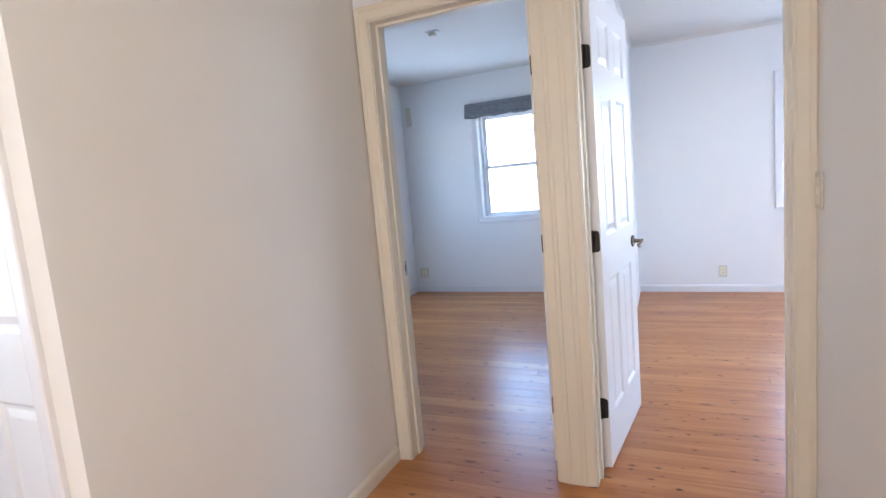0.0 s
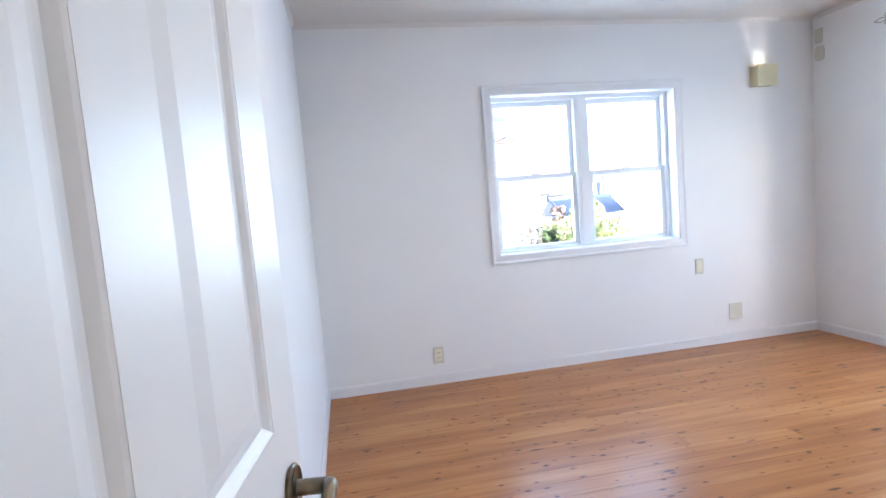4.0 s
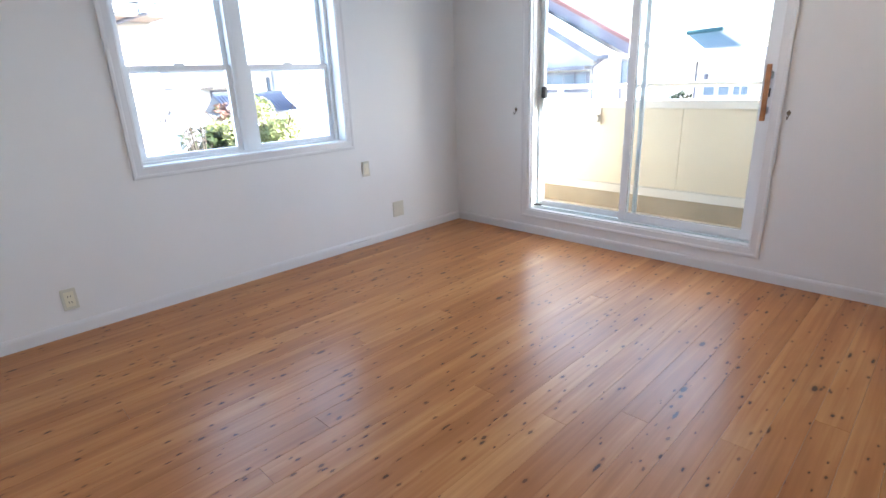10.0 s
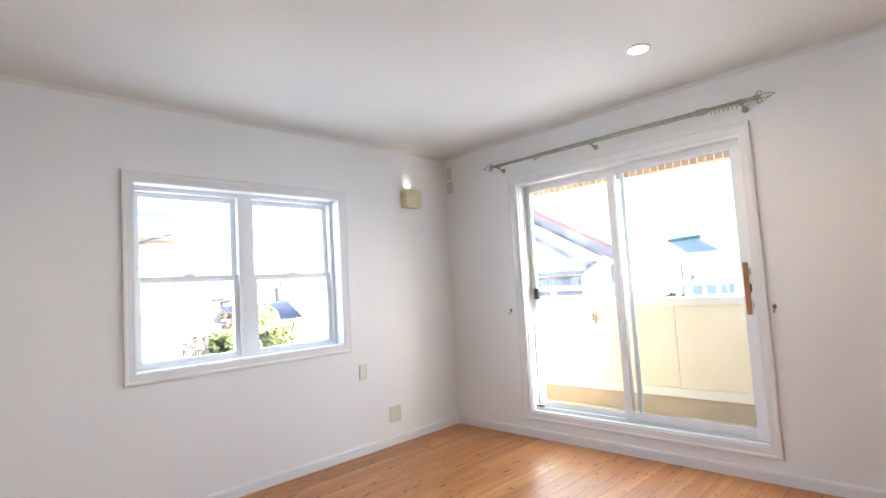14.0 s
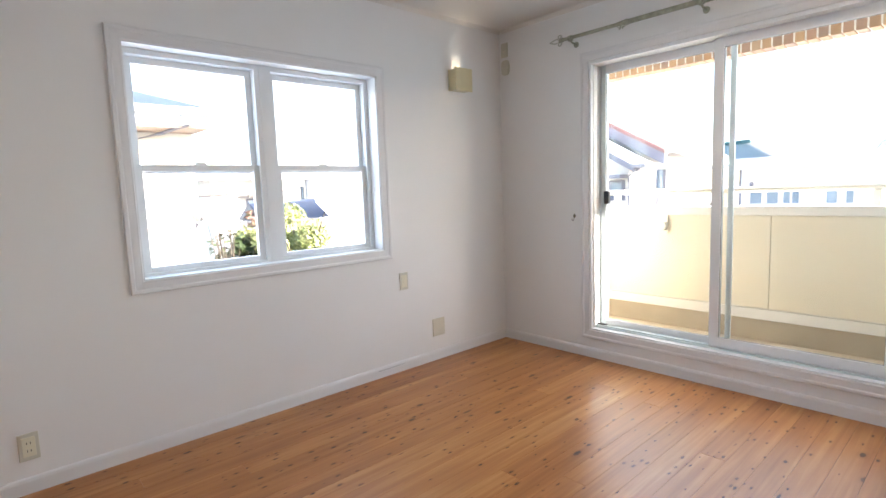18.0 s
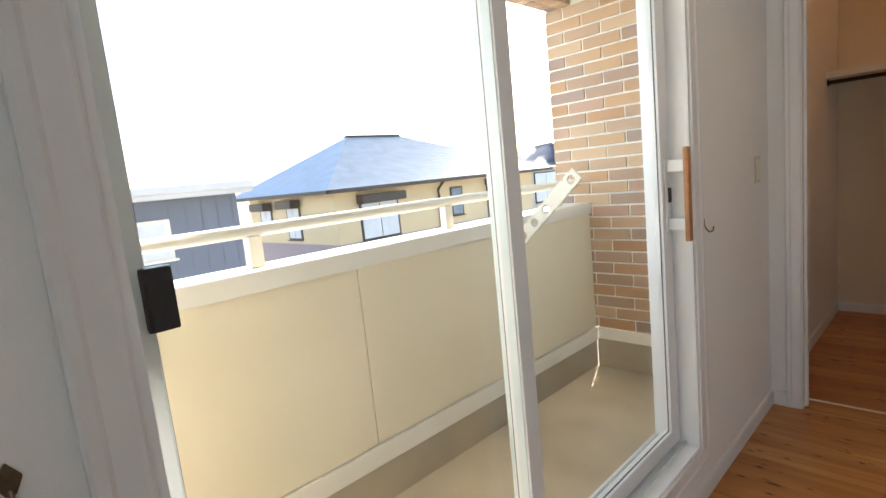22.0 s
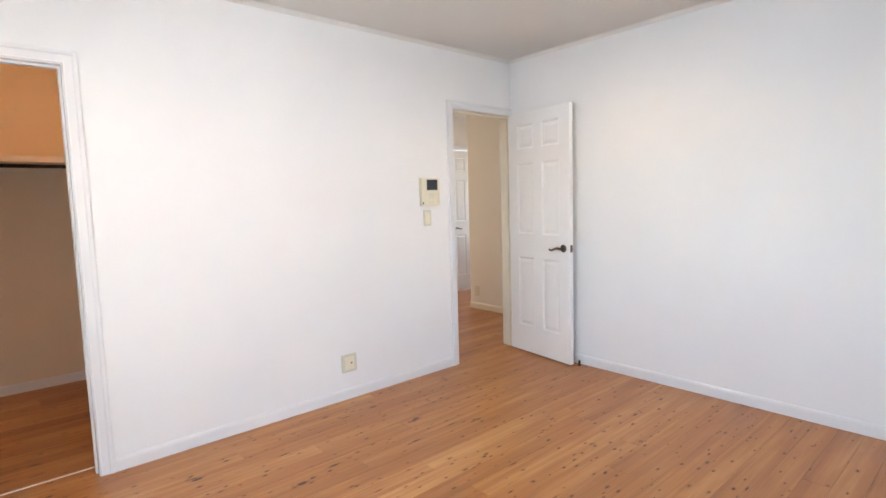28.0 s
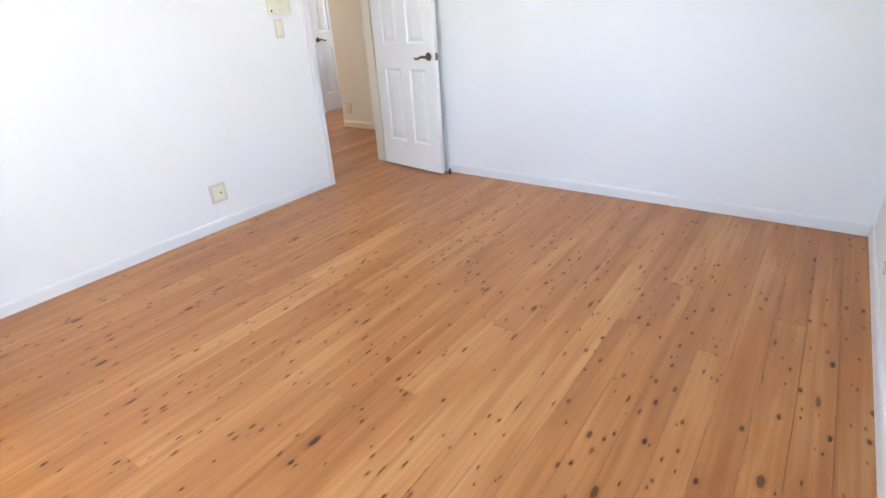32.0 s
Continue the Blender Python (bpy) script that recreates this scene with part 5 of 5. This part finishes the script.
# long low white building and its slate-blue wing, one behind the balcony rail
lb = thing("long_white_building", "long low white rendered building with pale flat eaves", "building", (0, 0, 0))
part("wall", box(11.5, 17.0, 1.40, 4.02, GZ, 1.43), STUCCO, lb)
part("eave", box(11.12, 17.4, 1.32, 4.12, 1.43, 1.60, 0.03), GUTW, lb, "pale grey metal eave")
part("eave_lip", box(11.07, 11.12, 1.32, 4.12, 1.50, 1.62, 0.02), GUTW, lb)
part("downpipe", rod([(11.40, 1.50, 1.43), (11.45, 1.50, GZ)], 0.022, 8), BARGE, lb)
part("porch_roof", box(11.12, 11.8, 4.12, 4.75, 1.48, 1.54, 0.01), GUTW, lb)
part("porch_post", box(11.18, 11.21, 4.46, 4.49, GZ, 1.48), GUTW, lb)
part("porch_post", box(11.44, 11.47, 4.10, 4.13, GZ, 1.43), BARGE, lb)
part("vent_hood", box(11.42, 11.5, 3.90, 3.95, 1.10, 1.20, 0.01), BARGE, lb)
for a, b in ((3.74, 3.96), (3.48, 3.69), (3.16, 3.43), (2.62, 2.80), (2.40, 2.53)):
    far_window(lb, "x", 11.5, a, b, 0.81, 1.01, -1, STUCCO, 1 if b - a < 0.22 else 2)
gb = thing("blue_grey_building", "slate-blue clad building with a pale flat roof edge", "building", (0, 0, 0))
part("wall", box(11.52, 17.0, -0.68, 1.39, GZ, 1.36), GREYB, gb)
for k in range(9):
    part("cladding_seam", box(11.512, 11.52, -0.60 + 0.235 * k, -0.588 + 0.235 * k, GZ, 1.355), GREYB, gb)
part("eave", box(11.16, 17.4, -0.82, 1.31, 1.36, 1.52, 0.03), GUTW, gb, "pale grey roof edge")
part("eave_lip", box(11.11, 11.16, -0.82, 1.31, 1.43, 1.54, 0.02), GUTW, gb)
far_window(gb, "x", 11.52, 0.42, 1.22, 0.56, 1.02, -1, STUCCO, 2, False, True)

# gabled white house with red-brown barge boards
gh = thing("gabled_house", "white stucco house with stepped gables and red-brown barge boards", "house", (0, 0, 0))
part("wall", prism([(6.0, GZ), (13.0, GZ), (13.0, 2.6), (10.2, 3.9), (6.0, 1.70)], "x", 13.0, 14.5), STUCCO, gh)
part("barge_board", prism([(6.0, 1.66), (6.0, 1.92), (10.2, 4.20), (10.2, 3.90)], "x", 12.42, 12.56), BARGE, gh, "grey-blue barge board")
part("barge_trim", prism([(5.97, 1.90), (5.97, 1.99), (10.2, 4.29), (10.2, 4.18)], "x", 12.36, 12.60), REDB, gh, "red-brown edge trim")
part("soffit_board", prism([(6.28, 1.60), (6.28, 1.685), (10.2, 3.80), (10.2, 3.70)], "x", 12.30, 12.40), REDB, gh, "dark lilac soffit edge")
part("roof", prism([(5.97, 1.93), (5.97, 1.97), (10.2, 4.27), (10.2, 4.22)], "x", 12.60, 14.7), PALER, gh)
part("front_gable_wall", prism([(6.42, GZ), (12.0, GZ), (12.0, 2.9), (10.3, 3.75), (6.42, 1.60)], "x", 11.6, 13.0), STUCCO, gh)
part("front_barge_board", prism([(6.06, 1.50), (6.06, 1.63), (10.3, 4.0), (10.3, 3.85)], "x", 11.12, 11.24), BARGE, gh, "lilac-grey barge board")
part("front_roof", prism([(6.06, 1.60), (6.06, 1.63), (10.3, 3.98), (10.3, 3.94)], "x", 11.24, 12.3), PALER, gh)
part("eave_return", box(11.12, 12.4, 5.80, 6.10, 1.58, 1.66, 0.01), BARGE, gh)
part("window_hood", box(11.25, 11.6, 6.44, 8.2, 1.38, 1.46, 0.01), BARGE, gh)
part("downpipe", rod([(11.3, 6.02, 1.58), (11.45, 6.35, 1.42), (11.55, 6.38, 1.3), (11.55, 6.38, GZ)], 0.022, 8), BARGE, gh)
far_window(gh, "x", 11.6, 6.56, 7.75, 0.98, 1.28, -1, BARGE, 4)
far_window(gh, "x", 13.0, 6.25, 6.46, 1.05, 1.54, -1, BARGE, 1)
lr = thing("low_red_roof", "low shed with a faded red roof below the balcony rail", "shed", (0, 0, 0))
part("wall", box(11.2, 13.4, 5.0, 6.3, GZ, 0.3), STUCCO, lr)
part("roof", prism([(4.85, 0.33), (5.7, 0.66), (6.45, 0.33)], "x", 11.0, 13.6), REDB, lr)
# tiled roofs farther off
def slope_house(name, label, mat, lo0, lo1, hi0, hi1, rows):
    """A house of which one long tiled slope shows: eave corners lo0, lo1 and ridge ends hi0, hi1."""
    fh = thing(name, label, "house", (0, 0, 0))
    lo0, lo1, hi0, hi1 = (Vector(p) for p in (lo0, lo1, hi0, hi1))
    back = Vector((hi0.x - lo0.x, 0, 0)) * 2
    bm = bmesh.new()
    v = [bm.verts.new(p) for p in (lo0, lo1, hi1, hi0, lo0 + back, lo1 + back)]
    for f in ((0, 1, 2, 3), (3, 2, 5, 4), (1, 5, 2), (0, 3, 4), (0, 4, 5, 1)):
        bm.faces.new([v[k] for k in f])
    bmesh.ops.recalc_face_normals(bm, faces=bm.faces)
    part("roof", bm, PALER, fh)
    part("wall", box(lo0.x + 0.4, lo0.x + back.x - 0.4, min(lo0.y, lo1.y) + 0.4, max(lo0.y, lo1.y) - 0.1, GZ, lo0.z + 0.02), STUCCO, fh)
    bm = bmesh.new()
    up = Vector((-0.03, 0, 0.06))
    for k in range(rows):
        t = k / (rows - 1)
        rod([lo0.lerp(lo1, t) + up, hi0.lerp(hi1, t) + up], 0.015, 6, bm=bm)
    tagged(part("tile_rows", bm, mat, fh), kind="stuff")
    part("ridge_cap", rod([hi0 + up, hi1 + up], 0.09, 8), mat, fh)


slope_house("teal_roof_house", "far house with a teal glazed tile roof", TEAL, (23.0, 8.05, 2.02), (23.0, 6.45, 2.03), (25.0, 9.55, 2.72), (25.0, 8.1, 2.77), 15)
slope_house("blue_roof_house", "far house with a blue-grey tile roof", NAVY, (30.0, 5.0, 2.25), (30.0, 2.1, 2.20), (31.5, 4.55, 2.98), (31.5, 3.5, 2.94), 13)

# north side: neighbour with a terracotta band, box building, dark tiled roof, garden
nh = thing("neighbour_house", "white neighbouring house with deep eaves and terracotta band", "house", (0, 0, 0))
part("wall", box(-6.0, 3.95, 11.0, 18.0, GZ, 2.46), STUCCO, nh)
part("band", box(-6.03, 3.97, 10.96, 11.0, 1.95, 2.09), ORANGE, nh, "terracotta band")
part("soffit", box(-6.3, 4.02, 10.22, 18.4, 2.47, 2.56, 0.02), material("brown_soffit", (0.45, 0.36, 0.30), 0.8, spread=0.08), nh, "brownish soffit boards")
part("fascia", box(-6.3, 4.05, 10.18, 10.22, 2.50, 2.70, 0.01), GUTW, nh)
part("eave_gutter", box(-6.3, 4.10, 10.08, 10.18, 2.68, 2.80, 0.03), GUTW, nh)
part("roof", hip_roof(-6.4, 4.05, 10.1, 18.6, 2.80, 1.6, 13.6, 15.2), NAVY, nh)
part("gutter_outlet", box(3.55, 3.75, 10.10, 10.16, 2.52, 2.68, 0.01), GUTW, nh)
part("downpipe", rod([(3.65, 10.13, 2.52), (3.3, 10.6, 2.40), (2.9, 10.93, 2.3), (2.9, 10.95, GZ)], 0.03, 6), BARGE, nh)
part("corner_strip", box(3.0, 3.03, 10.975, 11.0, 1.05, 1.94), GUTW, nh)
part("porch_roof", box(3.95, 4.6, 11.2, 13.5, 1.30, 1.42, 0.02), GUTTER, nh)
dish = thing("satellite_dish", "small grey satellite dish on the neighbour's corner", "satellite dish", (3.80, 10.7, 0.99))
bm = bmesh.new()
loops = [[bm.verts.new((r * math.cos(2 * math.pi * k / 20), -0.05 + r * r * 0.5 - 0.06, r * 1.12 * math.sin(2 * math.pi * k / 20))) for k in range(20)] for r in (0.012, 0.05, 0.09, 0.125)]
for a, b in zip(loops, loops[1:]):
    for k in range(20):
        bm.faces.new((a[k], a[(k + 1) % 20], b[(k + 1) % 20], b[k]))
part("bowl", bm, material("grey_dish", (0.075, 0.07, 0.062), 0.5, spread=0.08), dish, smooth=True)
part("arm", rod([(0, -0.08, -0.2), (0, -0.30, -0.05)], 0.012, 6), BARGE, dish)
part("mast", rod([(0, -0.09, 0), (0, 0.05, -0.25), (-0.02, 0.32, -0.25)], 0.02, 8), BARGE, dish)
wb = thing("white_box_building", "tall plain white building with slit windows", "building", (0, 0, 0))
part("wall", box(12.55, 17.5, 22.0, 30.0, GZ, 2.2), material("bluish_white_cladding", (0.74, 0.80, 0.86), 0.7, spread=0.03, scale=0.8, bump=0.1), wb)
for a, b, z0, z1 in ((13.27, 13.33, 1.13, 1.47), (14.42, 14.55, 0.9, 1.5), (14.17, 14.32, -0.95, -0.64)):
    far_window(wb, "y", 22.0, a, b, z0, z1, -1, GUTTER, 1)
fh = thing("far_white_house", "far white house with a dark window and tiled eaves", "house", (0, 0, 0))
part("wall", box(8.2, 12.5, 23.0, 30.0, GZ, 2.0), STUCCO, fh)
part("roof", hip_roof(7.6, 13.0, 22.2, 30.5, 2.0, 0.9, 25.5, 27.5), PALER, fh)
part("porch_roof", prism([(9.3, 1.25), (11.0, 1.45), (11.0, 1.55), (9.3, 1.35)], "y", 21.8, 23.0), GUTTER, fh)
far_window(fh, "y", 23.0, 9.7, 10.7, 0.4, 1.15, -1, BARGE, 2, False, True)
far_window(fh, "y", 23.0, 12.25, 12.36, 1.13, 1.65, -1, GUTTER, 1)
far_window(fh, "y", 23.0, 11.4, 11.55, 0.9, 1.5, -1, BARGE, 1)
dr = thing("dark_tiled_roof", "low outbuilding under a dark blue tiled hip roof", "outbuilding", (0, 0, 0))
part("wall", box(8.5, 11.15, 19.4, 21.2, GZ, 0.36), STUCCO, dr)
part("roof", prism([(19.0, 0.38), (20.2, 1.02), (21.4, 0.38)], "x", 8.6, 11.35), NAVY, dr)
bm = bmesh.new()
for k in range(22):
    x = 8.65 + 2.65 * k / 21
    rod([(x, 18.98, 0.40), (x, 20.2, 1.05)], 0.03, 5, bm=bm)
tagged(part("tile_rows", bm, NAVY, dr), kind="stuff")
part("ridge_cap", rod([(8.6, 20.2, 1.05), (11.38, 20.2, 1.05)], 0.06, 8), NAVY, dr)
gw = thing("garden_wall", "low pale block garden wall", "garden wall", (0, 0, 0))
part("blocks", box(4.4, 12.0, 10.6, 10.75, GZ, -1.4), PLINTH, gw)
part("coping", box(4.35, 12.05, 10.56, 10.79, -1.4, -1.33, 0.01), CREAMT, gw)


def leaf_material(name, colors):
    m = bpy.data.materials.new(name)
    m.use_nodes = True
    n, l = m.node_tree.nodes, m.node_tree.links
    b = n["Principled BSDF"]
    geo, ramp = n.new("ShaderNodeNewGeometry"), n.new("ShaderNodeValToRGB")
    ramp.color_ramp.elements[0].color, ramp.color_ramp.elements[1].color = (*colors[0], 1), (*colors[-1], 1)
    for k, c in enumerate(colors[1:-1]):
        ramp.color_ramp.elements.new((k + 1) / (len(colors) - 1)).color = (*c, 1)
    l.new(geo.outputs["Random Per Island"], ramp.inputs["Fac"])
    l.new(ramp.outputs["Color"], b.inputs["Base Color"])
    b.inputs["Roughness"].default_value = 0.5
    return m


GREENL = leaf_material("yellow_green_leaves", [(0.17, 0.21, 0.07), (0.30, 0.34, 0.12), (0.44, 0.46, 0.20), (0.58, 0.56, 0.32)])
PINKL = leaf_material("reddish_new_leaves", [(0.14, 0.07, 0.055), (0.26, 0.14, 0.11), (0.34, 0.22, 0.16), (0.12, 0.13, 0.05)])
DARKL = leaf_material("dark_hedge_leaves", [(0.02, 0.035, 0.012), (0.04, 0.06, 0.02), (0.06, 0.08, 0.03)])
BARK = material("grey_brown_bark", (0.13, 0.10, 0.075), 0.95, spread=0.3, scale=14, bump=0.8, fine=60)


def tree(name, label, at, height, spread, leaves, mat, seed, size=0.09, bare=False):
    rng = random.Random(seed)
    t = thing(name, label, "tree" if not bare else "bare shrub", at)
    part("trunk", rod([(0, 0, 0), (0.03, 0.02, height * 0.25), (-0.03, 0.0, height * 0.45), (0.02, 0.03, height * 0.62)], 0.09, 9, taper=[1.3, 1.0, 0.8, 0.5]), BARK, t, smooth=True)
    tips = []
    for k in range(9 if not bare else 22):
        a, e = rng.uniform(0, 2 * math.pi), rng.uniform(0.35, 1.0)
        z0 = height * rng.uniform(0.25, 0.6)
        r = spread * e
        tip = Vector((math.cos(a) * r, math.sin(a) * r, height * rng.uniform(0.6, 0.95)))
        mid = Vector((math.cos(a) * r * 0.45, math.sin(a) * r * 0.45, z0 + (tip.z - z0) * 0.6))
        part("limb", rod(tube_path([(0, 0, z0), mid, tip], 4), 0.035 if not bare else 0.02, 6, taper=[1 - 0.8 * i / 8 for i in range(9)]), BARK, t)
        tips.append(tip)
    if bare:
        return
    # clumps of small leaves with gaps between them
    clumps = []
    for k in range(46):
        a = rng.uniform(0, 2 * math.pi)
        r = spread * math.sqrt(rng.uniform(0.02, 1.0))
        top = height * (1.0 - 0.30 * (r / spread) ** 2)
        z = rng.uniform(height * 0.36, top - 0.12)
        clumps.append((Vector((math.cos(a) * r, math.sin(a) * r, z)), rng.uniform(0.16, 0.36)))
    verts, faces = [], []
    for k in range(leaves):
        c, rad = clumps[k % len(clumps)]
        d = Vector((rng.gauss(0, 1), rng.gauss(0, 1), rng.gauss(0, 1))).normalized()
        p = c + d * rad * rng.uniform(0.55, 1.05)
        u = Vector((rng.gauss(0, 1), rng.gauss(0, 1), rng.gauss(0, 1) * 0.6)).normalized()
        v = u.cross(d + Vector((0, 0, 0.6))).normalized()
        s = size * rng.uniform(0.6, 1.2)
        i = len(verts)
        verts += [p - u * s, p + v * s * 0.42 + d * s * 0.12, p + u * s, p - v * s * 0.42 + d * s * 0.12]
        faces.append((i, i + 1, i + 2, i + 3))
    me = bpy.data.meshes.new("crown")
    me.from_pydata(verts, [], faces)
    me.materials.append(mat)
    ob = new("crown", me)
    ob.parent = t
    tagged(ob, kind="stuff")


tree("garden_tree", "rounded garden tree with sunlit yellow-green leaves", (5.22, 9.4, GZ), 4.5, 1.5, 60000, GREENL, 3, 0.05)
tree("garden_tree", "garden tree with reddish new leaves", (4.72, 10.4, GZ), 4.25, 0.5, 2600, PINKL, 5)
tree("garden_tree", "low dark green garden tree", (4.15, 9.75, GZ), 4.2, 0.36, 2600, DARKL, 8)
tree("bare_shrub", "bare pale-twigged shrub beside the garden tree", (3.80, 9.3, GZ), 4.35, 0.42, 0, GREENL, 9, bare=True)
tree("garden_tree", "small green tree beside the white building", (16.6, 6.2, GZ), 4.3, 0.3, 1600, DARKL, 12)

# ---------- floor boards ----------
fl = tagged(new("floor"), "knotty pine floorboards with a satin finish", "floor", kind="structure")
BWID = 0.115
board_rng = random.Random(7)


def boards(x0, x1, y0, y1):
    ny = max(1, round((y1 - y0) / BWID))
    w = (y1 - y0) / ny
    for j in range(ny):
        x = x0
        first = True
        while x < x1 - 0.01:
            ln = board_rng.uniform(0.6, 3.6) if first else 3.65
            first = False
            e = min(x1, x + ln)
            if x1 - e < 0.25:
                e = x1
            me = mesh_from(box(x + 0.0004, e - 0.0004, y0 + j * w + 0.0004, y0 + (j + 1) * w - 0.0004, -0.022, 0.0, 0.0012), "board", BOARDS)
            o = new("board", me)
            o.parent = fl
            x = e


boards(XW, XE, 0.0, YN)
boards(2.56, XE, CB, HALL)
boards(X2, XP, 0.0, YN)
boards(-2.66, HR, -3.25, HALL)
for x0, x1 in (SEC[:2], ENT[:2], CLO[:2]):
    boards(x0 - 0.02, x1 + 0.02, HALL, 0.0)
